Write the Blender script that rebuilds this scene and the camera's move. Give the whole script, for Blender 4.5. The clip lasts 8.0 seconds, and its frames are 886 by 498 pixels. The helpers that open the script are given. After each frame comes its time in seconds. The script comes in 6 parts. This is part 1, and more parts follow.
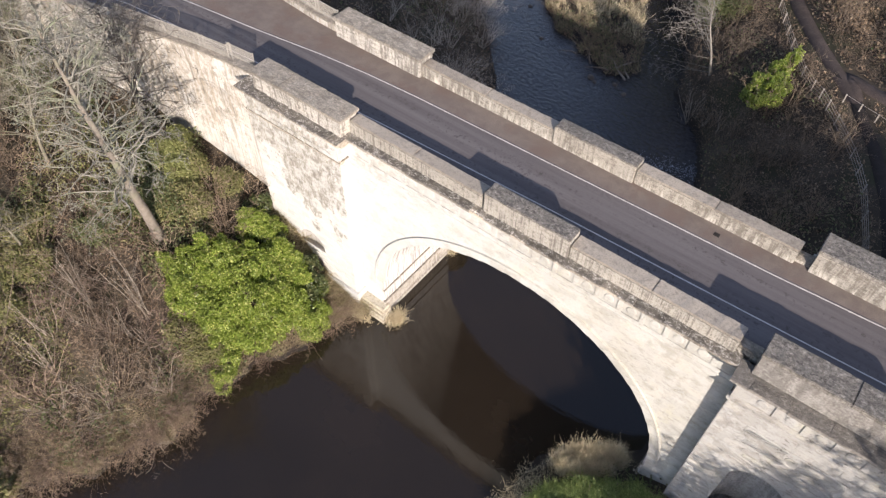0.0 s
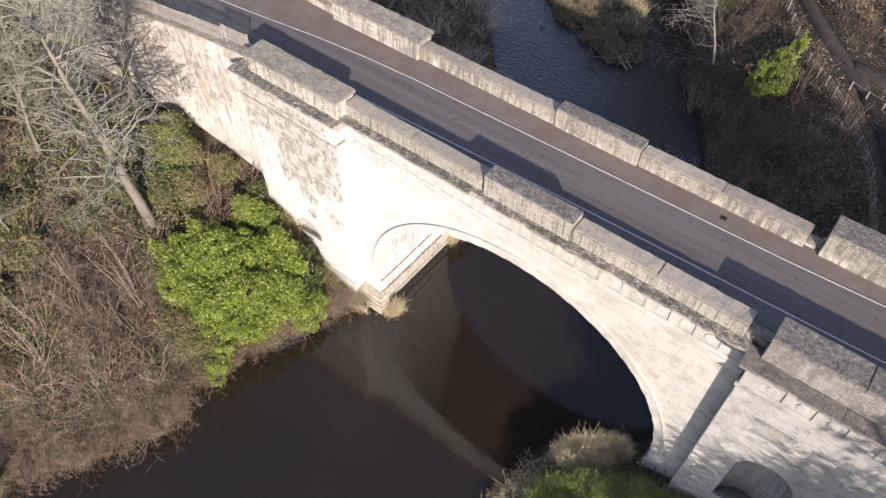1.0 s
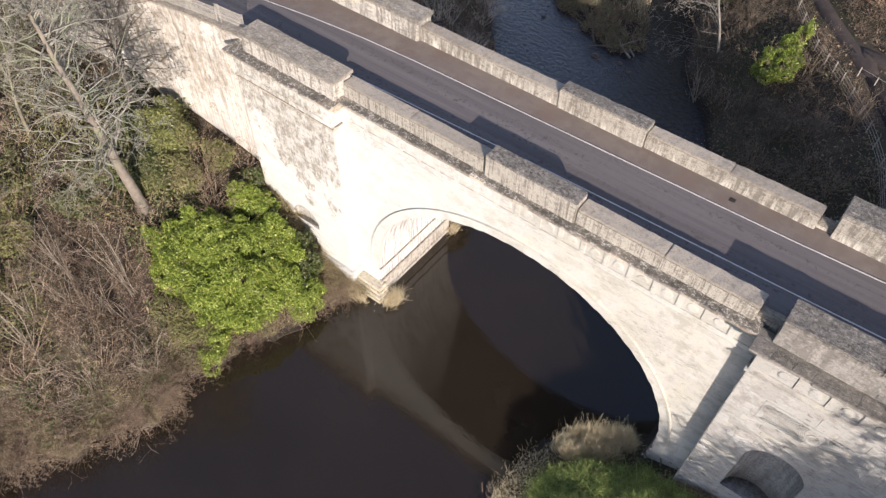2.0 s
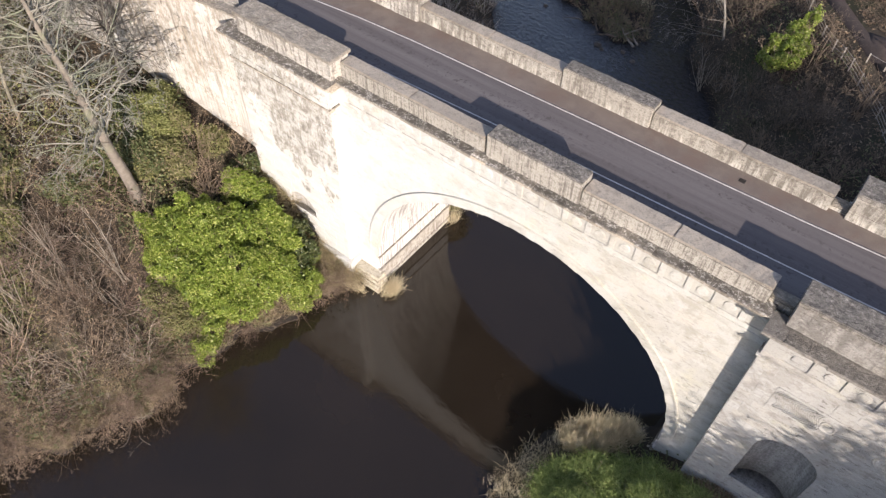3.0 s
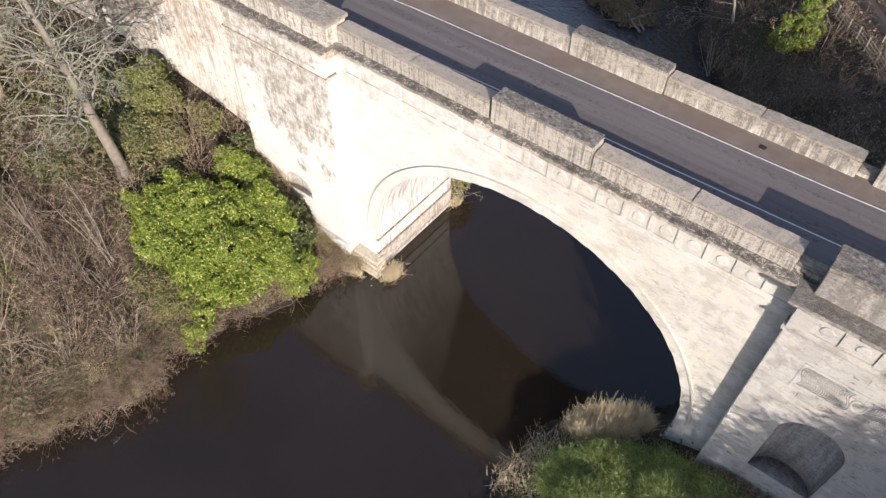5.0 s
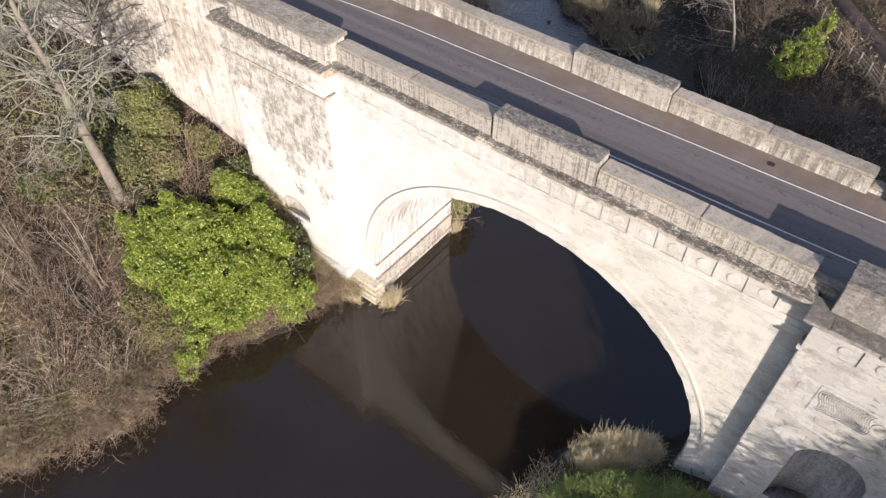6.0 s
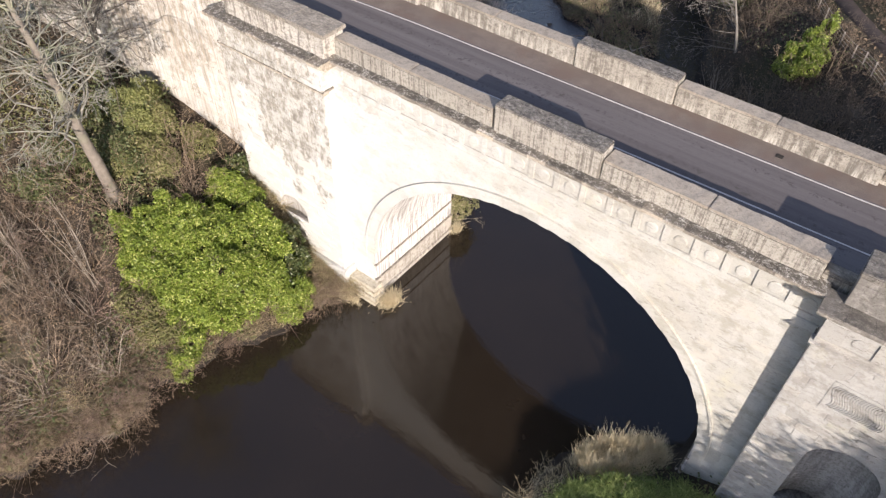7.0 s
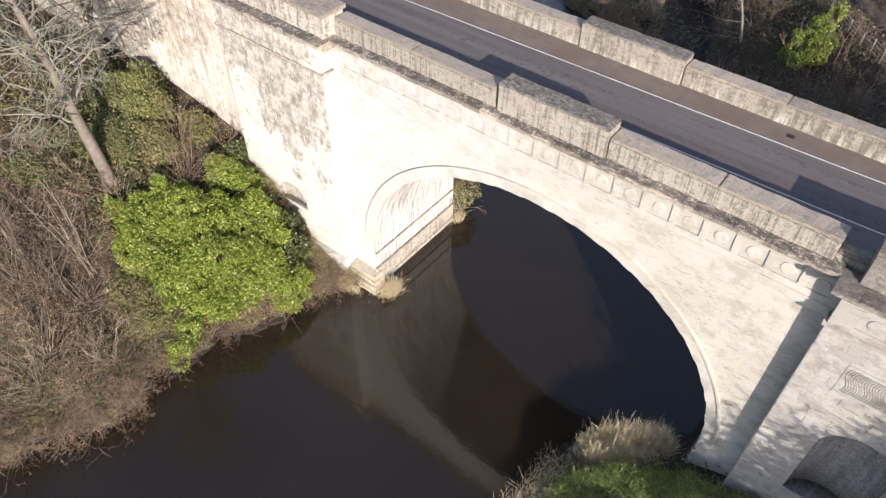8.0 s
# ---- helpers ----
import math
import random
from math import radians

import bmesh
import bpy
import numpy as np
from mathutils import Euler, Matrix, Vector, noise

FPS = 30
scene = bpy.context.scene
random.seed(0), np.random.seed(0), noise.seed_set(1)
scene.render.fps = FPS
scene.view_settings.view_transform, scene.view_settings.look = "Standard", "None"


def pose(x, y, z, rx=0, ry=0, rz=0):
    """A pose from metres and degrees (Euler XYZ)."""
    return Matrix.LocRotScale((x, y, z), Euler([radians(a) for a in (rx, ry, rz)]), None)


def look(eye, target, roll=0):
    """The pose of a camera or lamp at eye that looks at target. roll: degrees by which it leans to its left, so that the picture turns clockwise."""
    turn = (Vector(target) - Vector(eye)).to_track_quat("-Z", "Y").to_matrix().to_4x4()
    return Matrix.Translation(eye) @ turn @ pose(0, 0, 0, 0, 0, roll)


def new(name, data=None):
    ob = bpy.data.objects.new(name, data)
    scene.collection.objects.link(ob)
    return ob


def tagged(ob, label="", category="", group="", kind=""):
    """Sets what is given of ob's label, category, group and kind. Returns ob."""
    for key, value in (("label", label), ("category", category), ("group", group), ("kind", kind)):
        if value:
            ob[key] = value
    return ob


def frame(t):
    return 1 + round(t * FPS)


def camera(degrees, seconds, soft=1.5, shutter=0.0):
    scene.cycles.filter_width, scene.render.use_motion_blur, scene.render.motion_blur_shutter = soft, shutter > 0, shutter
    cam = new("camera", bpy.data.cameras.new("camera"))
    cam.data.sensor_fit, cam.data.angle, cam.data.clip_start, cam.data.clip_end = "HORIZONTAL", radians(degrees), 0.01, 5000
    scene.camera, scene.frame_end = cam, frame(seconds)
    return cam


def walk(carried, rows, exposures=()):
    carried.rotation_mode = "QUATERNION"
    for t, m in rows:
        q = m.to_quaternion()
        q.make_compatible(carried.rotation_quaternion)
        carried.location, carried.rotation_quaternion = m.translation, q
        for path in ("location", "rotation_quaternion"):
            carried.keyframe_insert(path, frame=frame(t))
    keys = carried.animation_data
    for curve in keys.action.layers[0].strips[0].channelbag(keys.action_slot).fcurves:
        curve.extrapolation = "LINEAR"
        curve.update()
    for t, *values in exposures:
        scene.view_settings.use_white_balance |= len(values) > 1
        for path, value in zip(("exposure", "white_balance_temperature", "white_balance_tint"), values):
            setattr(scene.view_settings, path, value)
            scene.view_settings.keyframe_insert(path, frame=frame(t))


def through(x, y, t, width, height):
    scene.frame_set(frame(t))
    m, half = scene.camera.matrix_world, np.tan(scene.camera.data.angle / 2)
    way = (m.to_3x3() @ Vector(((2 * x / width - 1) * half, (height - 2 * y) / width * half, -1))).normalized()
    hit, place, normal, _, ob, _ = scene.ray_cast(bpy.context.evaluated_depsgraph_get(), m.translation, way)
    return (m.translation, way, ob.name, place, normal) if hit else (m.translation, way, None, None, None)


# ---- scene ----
cam = camera(63.1, 8.0, soft=1.3)
PATH = [
    (0, (0.021, -0.03, 47.79), (-0.741, 0.971, 46.236), 1.04),
    (0.5, (0.027, 0.01, 47.039), (-0.735, 1.013, 45.485), 1.04),
    (1, (0.084, 0.015, 46.307), (-0.68, 1.019, 44.754), 1.06),
    (1.5, (0.092, 0.034, 45.592), (-0.672, 1.037, 44.039), 1.06),
    (3, (0.089, 0.123, 43.289), (-0.678, 1.128, 41.739), 1.05),
    (3.5, (0.123, 0.124, 42.536), (-0.645, 1.129, 40.987), 1.04),
    (4, (0.121, 0.103, 41.794), (-0.648, 1.108, 40.246), 1.04),
    (5.5, (0.081, 0.059, 39.793), (-0.719, 1.103, 38.286), 1.04),
    (6, (0.026, 0.084, 39.122), (-0.801, 1.164, 37.657), 1.04),
    (6.5, (0.019, 0.03, 38.487), (-0.822, 1.131, 37.045), 1.05),
    (7, (0.018, 0.061, 37.942), (-0.824, 1.161, 36.5), 1.04),
    (7.5, (0.0, 0.05, 37.385), (-0.842, 1.15, 35.943), 1.05),
    (8, (-0.01, 0.028, 36.812), (-0.854, 1.127, 35.37), 1.04),
]
walk(cam, [(t, look(eye, target, roll)) for t, eye, target, roll in PATH], exposures=[(0, 0.88, 7010, 25), (8, 0.88, 7010, 25)])

# ---- light: low winter sun from the right and in front of the bridge ----
TO_SUN = Vector((3.35, -2.95, 1.62)).normalized()
world = bpy.data.worlds.new("sky")
scene.world = world
world.use_nodes = True
wn = world.node_tree
sky = wn.nodes.new("ShaderNodeTexSky")
sky.sky_type = "NISHITA"
sky.sun_disc = False
sky.sun_elevation = math.asin(TO_SUN.z)
sky.sun_rotation = math.atan2(TO_SUN.x, TO_SUN.y)
sky.air_density, sky.dust_density, sky.ozone_density = 1.0, 0.7, 1.0
wn.links.new(sky.outputs[0], wn.nodes["Background"].inputs[0])
wn.nodes["Background"].inputs[1].default_value = 0.145
sun_data = bpy.data.lights.new("sun", "SUN")
sun_data.energy, sun_data.angle, sun_data.color = 4.3, radians(0.55), (0.965, 0.971, 0.87)
sun = new("sun", sun_data)
sun.matrix_world = look(TO_SUN * 200, (0, 0, 0))

# ---- materials ----
def material(name, rough=0.85, metal=0.0, spec=0.3):
    m = bpy.data.materials.new(name)
    m.use_nodes = True
    b = m.node_tree.nodes["Principled BSDF"]
    b.inputs["Roughness"].default_value, b.inputs["Metallic"].default_value = rough, metal
    b.inputs["Specular IOR Level"].default_value = spec
    return m, m.node_tree, b


def coords(t, stretch=(1, 1, 1)):
    g = t.nodes.new("ShaderNodeNewGeometry")
    mp = t.nodes.new("ShaderNodeMapping")
    mp.inputs["Scale"].default_value = stretch
    t.links.new(g.outputs["Position"], mp.inputs[0])
    return mp.outputs[0]


def noise_tex(t, vec, scale, detail=4.0, rough=0.6):
    n = t.nodes.new("ShaderNodeTexNoise")
    n.inputs["Scale"].default_value, n.inputs["Detail"].default_value, n.inputs["Roughness"].default_value = scale, detail, rough
    if vec is not None:
        t.links.new(vec, n.inputs["Vector"])
    return n.outputs["Fac"]


def ramp(t, fac, *stops):
    r = t.nodes.new("ShaderNodeValToRGB")
    while len(r.color_ramp.elements) < len(stops):
        r.color_ramp.elements.new(0.5)
    for e, (p, c) in zip(r.color_ramp.elements, stops):
        e.position, e.color = p, (*c, 1) if len(c) == 3 else c
    t.links.new(fac, r.inputs[0])
    return r.outputs[0]


def grey(v):
    return (v, v, v)


def mix(t, fac, a, b, mode="MIX"):
    x = t.nodes.new("ShaderNodeMix")
    x.data_type, x.blend_type = "RGBA", mode
    for sock, val in ((x.inputs[0], fac), (x.inputs[6], a), (x.inputs[7], b)):
        if hasattr(val, "links"):
            t.links.new(val, sock)
        elif isinstance(val, (int, float)):
            sock.default_value = val
        else:
            sock.default_value = (*val, 1)
    return x.outputs[2]


def bump(t, b, height, strength, distance):
    n = t.nodes.new("ShaderNodeBump")
    n.inputs["Strength"].default_value, n.inputs["Distance"].default_value = strength, distance
    t.links.new(height, n.inputs["Height"])
    t.links.new(n.outputs[0], b.inputs["Normal"])


def island_random(t):
    return t.nodes.new("ShaderNodeNewGeometry").outputs["Random Per Island"]


def object_random(t):
    return t.nodes.new("ShaderNodeObjectInfo").outputs["Random"]


def upward(t):
    """How far a face looks up: soot and lichen settle there."""
    g = t.nodes.new("ShaderNodeNewGeometry")
    s = t.nodes.new("ShaderNodeSeparateXYZ")
    t.links.new(g.outputs["True Normal"], s.inputs[0])
    return ramp(t, s.outputs[2], (0.45, grey(0)), (0.8, grey(1)))


def level(t, z0, z1, wander):
    """0 at height z0 to 1 at z1, the border wandering up and down."""
    g = t.nodes.new("ShaderNodeNewGeometry")
    s = t.nodes.new("ShaderNodeSeparateXYZ")
    t.links.new(g.outputs["Position"], s.inputs[0])
    n = noise_tex(t, coords(t, (1.0, 1.0, 0.3)), 0.9, 5, 0.7)
    a = t.nodes.new("ShaderNodeMath")
    a.operation = "MULTIPLY_ADD"
    a.inputs[1].default_value = wander * 4
    t.links.new(n, a.inputs[0])
    t.links.new(s.outputs[2], a.inputs[2])
    r = t.nodes.new("ShaderNodeMapRange")
    r.inputs[1].default_value, r.inputs[2].default_value = z0 + wander * 2, z1 + wander * 2
    t.links.new(a.outputs[0], r.inputs[0])
    return r.outputs[0]


def stone_material(name, light, dark, streak=0.5, pits=0.4, top=None, tint=0.12, area=0.5, run_scale=3.2, round_vault=False, lump=1.0, wash=None, speck=1.6, patch_scale=7.0, mottle=0.32):
    """Weathered ashlar: blocks differ a little, soot gathers in patches that run down in streaks, pits and lumps all over."""
    m, t, b = material(name, 0.9)
    big = noise_tex(t, coords(t), 0.5, 5, 0.6)
    fine = noise_tex(t, coords(t), 11.0, 7, 0.75)
    lumps = noise_tex(t, coords(t, (1, 1, 1.9)), 3.6, 5, 0.65)
    run = noise_tex(t, coords(t, (0.3, run_scale, 0.3) if round_vault else (run_scale, run_scale, 0.35)), 1.3, 6, 0.7)
    zone = noise_tex(t, coords(t, (1, 1, 0.7)), 0.2, 5, 0.65)
    col = mix(t, ramp(t, big, (0.35, grey(0)), (0.75, grey(0.5))), light, [0.6 * a + 0.4 * c for a, c in zip(light, dark)])
    one = object_random(t)
    col = mix(t, tint, col, ramp(t, one, (0.0, (0.5, 0.47, 0.43)), (0.45, (1, 1, 1)), (1.0, (1, 0.93, 0.83))), "MULTIPLY")
    soot = mix(t, area, run, zone)
    if not round_vault:
        soot = mix(t, 0.22, soot, lumps)
    soot = ramp(t, soot, (0.475, grey(0)), (0.56, grey(streak)))
    col = mix(t, soot, col, dark)
    col = mix(t, ramp(t, lumps, (0.52, grey(0)), (0.68, grey(pits * 0.6))), col, dark)
    col = mix(t, ramp(t, fine, (0.5, grey(0)), (0.64, grey(pits))), col, [0.6 * a for a in dark])
    if wash:
        drip = ramp(t, noise_tex(t, coords(t, (2.2, 2.2, 0.3)), 1.6, 6, 0.7), (0.5, grey(0)), (0.62, grey(0.75)))
        low = mix(t, 1.0, drip, level(t, wash[1], wash[0], 0.5), "MULTIPLY")
        col = mix(t, low, col, (0.68, 0.64, 0.56))
    if top is not None:
        patch = noise_tex(t, coords(t), patch_scale, 8, 0.85)
        moss = ramp(t, patch, (mottle, [0.35 * a for a in top]), (0.48, top), (0.565 if speck < 2 else 0.53, [1.35 * a for a in top]), (0.62 if speck < 2 else 0.56, [min(speck * 1.7, 2.6) * a for a in top] if speck < 2 else (0.62, 0.6, 0.55)))
        moss = mix(t, ramp(t, noise_tex(t, coords(t, (1.0, 2.2, 1)), 1.7, 6, 0.75), (0.4, grey(0.75)), (0.58, grey(0))), moss, [0.45 * a for a in top])
        cover = mix(t, ramp(t, noise_tex(t, coords(t), 1.1, 5, 0.7), (0.25, grey(0.6)), (0.6, grey(1))), grey(0), upward(t))
        col = mix(t, cover, col, moss)
        if tint > 0.3:
            col = mix(t, tint, col, ramp(t, one, (0.0, (0.4, 0.38, 0.35)), (0.5, (1, 1, 1)), (1.0, (1.9, 1.8, 1.65))), "MULTIPLY")
    t.links.new(col, b.inputs["Base Color"])
    bump(t, b, mix(t, 0.55, fine, lumps), min(lump, 1.0), 0.09 * max(lump, 1.0))
    return m


def math_node(t, op, a, b=None):
    n = t.nodes.new("ShaderNodeMath")
    n.operation = op
    for sock, val in zip(n.inputs, (a, b)):
        if hasattr(val, "links"):
            t.links.new(val, sock)
        elif val is not None:
            sock.default_value = val
    return n.outputs[0]


def along(t, axis, a, b, lo=0.0, hi=1.0):
    """lo where the coordinate is a, hi where it is b."""
    g = t.nodes.new("ShaderNodeNewGeometry")
    sx = t.nodes.new("ShaderNodeSeparateXYZ")
    t.links.new(g.outputs["Position"], sx.inputs[0])
    r = t.nodes.new("ShaderNodeMapRange")
    for k, v in zip((1, 2, 3, 4), (a, b, lo, hi)):
        r.inputs[k].default_value = v
    t.links.new(sx.outputs[axis], r.inputs[0])
    return r.outputs[0]


def stone_tint(t, col, amount):
    """Each stone a little lighter, darker or warmer than its neighbour."""
    both = math_node(t, "FRACT", math_node(t, "ADD", object_random(t), island_random(t)))
    return mix(t, amount, col, ramp(t, both, (0.0, (0.62, 0.59, 0.54)), (0.3, (0.95, 0.93, 0.9)), (0.6, (1, 1, 1)), (1.0, (1, 0.92, 0.8))), "MULTIPLY")


def ashlar_material(name, light, tan, dark, dirt, tint, brighten=None):
    """Smooth dressed limestone: cream with drifting tan and yellow stains, a few flaked scars and pits."""
    m, t, b = material(name, 0.9)
    drift = noise_tex(t, coords(t, (1, 1, 0.75)), 0.33, 7, 0.68)
    stain = noise_tex(t, coords(t, (1.0, 1.0, 1.5)), 0.9, 8, 0.72)
    scar = noise_tex(t, coords(t, (0.8, 0.8, 2.2)), 2.1, 9, 0.78)
    grain = noise_tex(t, coords(t), 14.0, 6, 0.75)
    col = light
    if brighten:
        col = mix(t, along(t, 0, brighten[0], brighten[1]), brighten[2], light)
    much = along(t, 0, tint[0][0], tint[1][0], tint[0][1], tint[1][1])
    col = stone_tint(t, col, math_node(t, "MULTIPLY", much, 0.55))
    col = mix(t, math_node(t, "MULTIPLY", much, ramp(t, drift, (0.42, grey(0)), (0.6, grey(min(0.8 * dirt, 1))))), col, [0.5 * a + 0.5 * c for a, c in zip(light, tan)])
    col = mix(t, math_node(t, "MULTIPLY", much, ramp(t, stain, (0.5, grey(0)), (0.62, grey(min(0.8 * dirt, 1))))), col, tan)
    col = mix(t, ramp(t, noise_tex(t, coords(t), 0.55, 5, 0.6), (0.6, grey(0)), (0.7, grey(0.28))), col, (0.58, 0.56, 0.38))
    hurt = mix(t, 1.0, ramp(t, scar, (0.55, grey(0)), (0.6, grey(min(0.85 * dirt, 1)))), ramp(t, drift, (0.42, grey(0.25)), (0.58, grey(1))), "MULTIPLY")
    col = mix(t, math_node(t, "MULTIPLY", much, hurt), col, dark)
    # grey crust left under the cornice near the west pier
    crust = math_node(t, "ADD", noise_tex(t, coords(t, (1.0, 1.0, 1.4)), 1.1, 12, 0.8), math_node(t, "ADD", along(t, 2, 12.0, 16.5, -0.14, 0.03), along(t, 0, -23.5, -13.0, 0.0, -0.1)))
    col = mix(t, ramp(t, crust, (0.515, grey(0)), (0.56, grey(0.42))), col, [0.5 * a + 0.5 * c for a, c in zip(tan, dark)])
    col = mix(t, ramp(t, grain, (0.54, grey(0)), (0.66, grey(0.4))), col, dark)
    t.links.new(col, b.inputs["Base Color"])
    bump(t, b, mix(t, 0.5, grain, scar), 0.9, 0.09)
    return m


def flaking_material(name, light, crust, dark, wing=False):
    """White limestone under a grey crust that has flaked away below; rust-brown runs on the wing wall."""
    m, t, b = material(name, 0.9)
    ragged = mix(t, 0.45, noise_tex(t, coords(t, (0.7, 0.7, 1.5)), 1.0, 12, 0.8), noise_tex(t, coords(t, (2.6, 2.6, 0.8)), 1.0, 12, 0.85))
    patch = noise_tex(t, coords(t, (1, 1, 0.7)), 0.5, 5, 0.6)
    run = noise_tex(t, coords(t, (3.4, 3.4, 0.16)), 1.5, 7, 0.72)
    grain = noise_tex(t, coords(t), 12.0, 7, 0.75)
    lumps = noise_tex(t, coords(t, (1, 1, 1.9)), 3.4, 5, 0.65)
    col = stone_tint(t, light, 0.35)
    if wing:
        height = along(t, 2, 5.0, 16.0, -0.1, 0.06)
        reach = along(t, 0, -34.5, -38.0, -0.06, 0.03)
    else:
        # the crust ends along a slant, from high at the outer corner to low near the arch, and stops short of the inner corner
        slant = math_node(t, "ADD", along(t, 2, 0.0, 20.0, 0.0, 20.0), along(t, 0, -33.5, -26.0, 0.0, 8.2))
        height = math_node(t, "MULTIPLY", math_node(t, "MINIMUM", math_node(t, "MAXIMUM", math_node(t, "SUBTRACT", slant, 14.0), -5.0), 3.5), 0.032)
        reach = along(t, 0, -29.0, -25.3, 0.02, -0.1)
    field = math_node(t, "ADD", math_node(t, "ADD", math_node(t, "MULTIPLY", ragged, 0.56), math_node(t, "MULTIPLY", patch, 0.44)), math_node(t, "ADD", height, reach))
    shade_of = ramp(t, noise_tex(t, coords(t, (1.7, 1.7, 1.0)), 1.7, 9, 0.8), (0.36, dark), (0.46, crust), (0.56, [0.3 * c + 0.7 * a for a, c in zip(light, crust)]))
    col = mix(t, ramp(t, field, (0.505, grey(0)), (0.528, grey(0.9))), col, shade_of)
    if wing:
        rust = mix(t, 1.0, ramp(t, run, (0.5, grey(0)), (0.62, grey(0.75))), along(t, 2, 3.0, 10.0), "MULTIPLY")
        col = mix(t, rust, col, (0.33, 0.28, 0.215))
        soot = mix(t, 1.0, ramp(t, noise_tex(t, coords(t, (2.6, 2.6, 0.2)), 1.1, 6, 0.7), (0.53, grey(0)), (0.62, grey(0.7))), along(t, 2, 6.0, 14.0), "MULTIPLY")
        col = mix(t, soot, col, dark)
    else:
        drip = mix(t, 1.0, ramp(t, run, (0.54, grey(0)), (0.66, grey(0.3))), along(t, 2, 11.0, 17.0), "MULTIPLY")
        col = mix(t, drip, col, (0.3, 0.26, 0.2))
    col = mix(t, ramp(t, grain, (0.55, grey(0)), (0.68, grey(0.4))), col, dark)
    t.links.new(col, b.inputs["Base Color"])
    bump(t, b, mix(t, 0.5, mix(t, 0.5, grain, lumps), ragged), 0.9, 0.1)
    return m


LIME = ashlar_material("pale_limestone", (0.525, 0.525, 0.492), (0.36, 0.338, 0.285), (0.24, 0.225, 0.2), 0.95, ((-20, 0.35), (-3, 0.9)), brighten=(-19, -7, (0.57, 0.58, 0.564)))
PIER_GREY = ashlar_material("greyed_pier_limestone", (0.45, 0.447, 0.427), (0.3, 0.287, 0.26), (0.165, 0.153, 0.138), 1.15, ((0, 0.9), (6, 0.95)))
BARREL_STONE = stone_material("streaked_vault_stone", (0.73, 0.72, 0.7), (0.2, 0.19, 0.175), 0.7, 0.15, area=0.0, run_scale=6.5, round_vault=True)
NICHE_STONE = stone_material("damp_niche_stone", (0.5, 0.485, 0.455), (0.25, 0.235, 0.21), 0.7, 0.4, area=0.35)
# mottled niche stone, its colour darkened for the tree shade in the right niche
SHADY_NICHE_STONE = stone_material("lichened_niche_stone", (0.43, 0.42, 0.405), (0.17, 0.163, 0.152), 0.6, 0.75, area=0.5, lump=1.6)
LIME_STAINED = flaking_material("flaking_stained_limestone", (0.553, 0.56, 0.54), (0.285, 0.266, 0.228), (0.15, 0.136, 0.115))
WING_STONE = flaking_material("brown_streaked_wing_wall_stone", (0.545, 0.535, 0.505), (0.3, 0.275, 0.235), (0.16, 0.14, 0.115), wing=True)
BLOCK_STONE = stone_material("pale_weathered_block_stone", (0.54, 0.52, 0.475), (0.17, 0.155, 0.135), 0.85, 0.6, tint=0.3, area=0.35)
PARAPET = stone_material("weathered_parapet_stone", (0.41, 0.385, 0.335), (0.135, 0.12, 0.1), 0.7, 0.6, wash=(17.7, 18.3), top=(0.22, 0.195, 0.165), tint=0.2, run_scale=3.4, area=0.3, lump=1.5)
BLOCK_TOP = stone_material("grey_lichened_block_top", (0.36, 0.335, 0.295), (0.11, 0.1, 0.088), 0.75, 0.65, tint=0.2, run_scale=4.0, area=0.3, lump=2.0, top=(0.19, 0.174, 0.152), speck=1.5, patch_scale=5.0, mottle=0.44)
NEAR_PARAPET = stone_material("grimy_parapet_stone", (0.45, 0.425, 0.375), (0.13, 0.117, 0.1), 0.75, 0.55, tint=0.2, run_scale=7.5, area=0.25, lump=1.6, top=(0.22, 0.2, 0.172))
GREY_BLOCK = stone_material("sooty_grey_block_stone", (0.4, 0.382, 0.352), (0.15, 0.14, 0.126), 0.75, 0.6, tint=0.22, run_scale=1.3, area=0.45, lump=1.5)
CORNICE = stone_material("sooty_cornice_stone", (0.46, 0.42, 0.36), (0.12, 0.105, 0.09), 0.6, 0.5, top=(0.14, 0.128, 0.11), tint=0.36, lump=1.8, speck=2.0, patch_scale=4.2)
DULL_CORNICE = stone_material("dull_grey_cornice_stone", (0.4, 0.375, 0.335), (0.14, 0.126, 0.11), 0.6, 0.5, top=(0.17, 0.155, 0.134), tint=0.16, lump=1.6, speck=1.4, patch_scale=6.0)
TAN_COPING = stone_material("smooth_tan_coping_stone", (0.38, 0.335, 0.275), (0.13, 0.11, 0.09), 0.4, 0.4, tint=0.2, lump=0.5)
COPING = stone_material("lichened_coping_stone", (0.38, 0.35, 0.305), (0.11, 0.1, 0.085), 0.5, 0.6, top=(0.34, 0.3, 0.245), tint=0.3, lump=2.4, speck=1.0)
FOOTING = stone_material("river_stained_stone", (0.56, 0.53, 0.48), (0.24, 0.21, 0.17), 0.75, 0.6, tint=0.3, lump=1.8)
STEP_STONE = stone_material("yellowed_footing_stone", (0.6, 0.56, 0.46), (0.26, 0.22, 0.16), 0.6, 0.5, tint=0.3, lump=1.5)
BOULDER = stone_material("wet_brown_stone", (0.12, 0.1, 0.08), (0.06, 0.05, 0.045), 0.5, 0.5, tint=0.3)


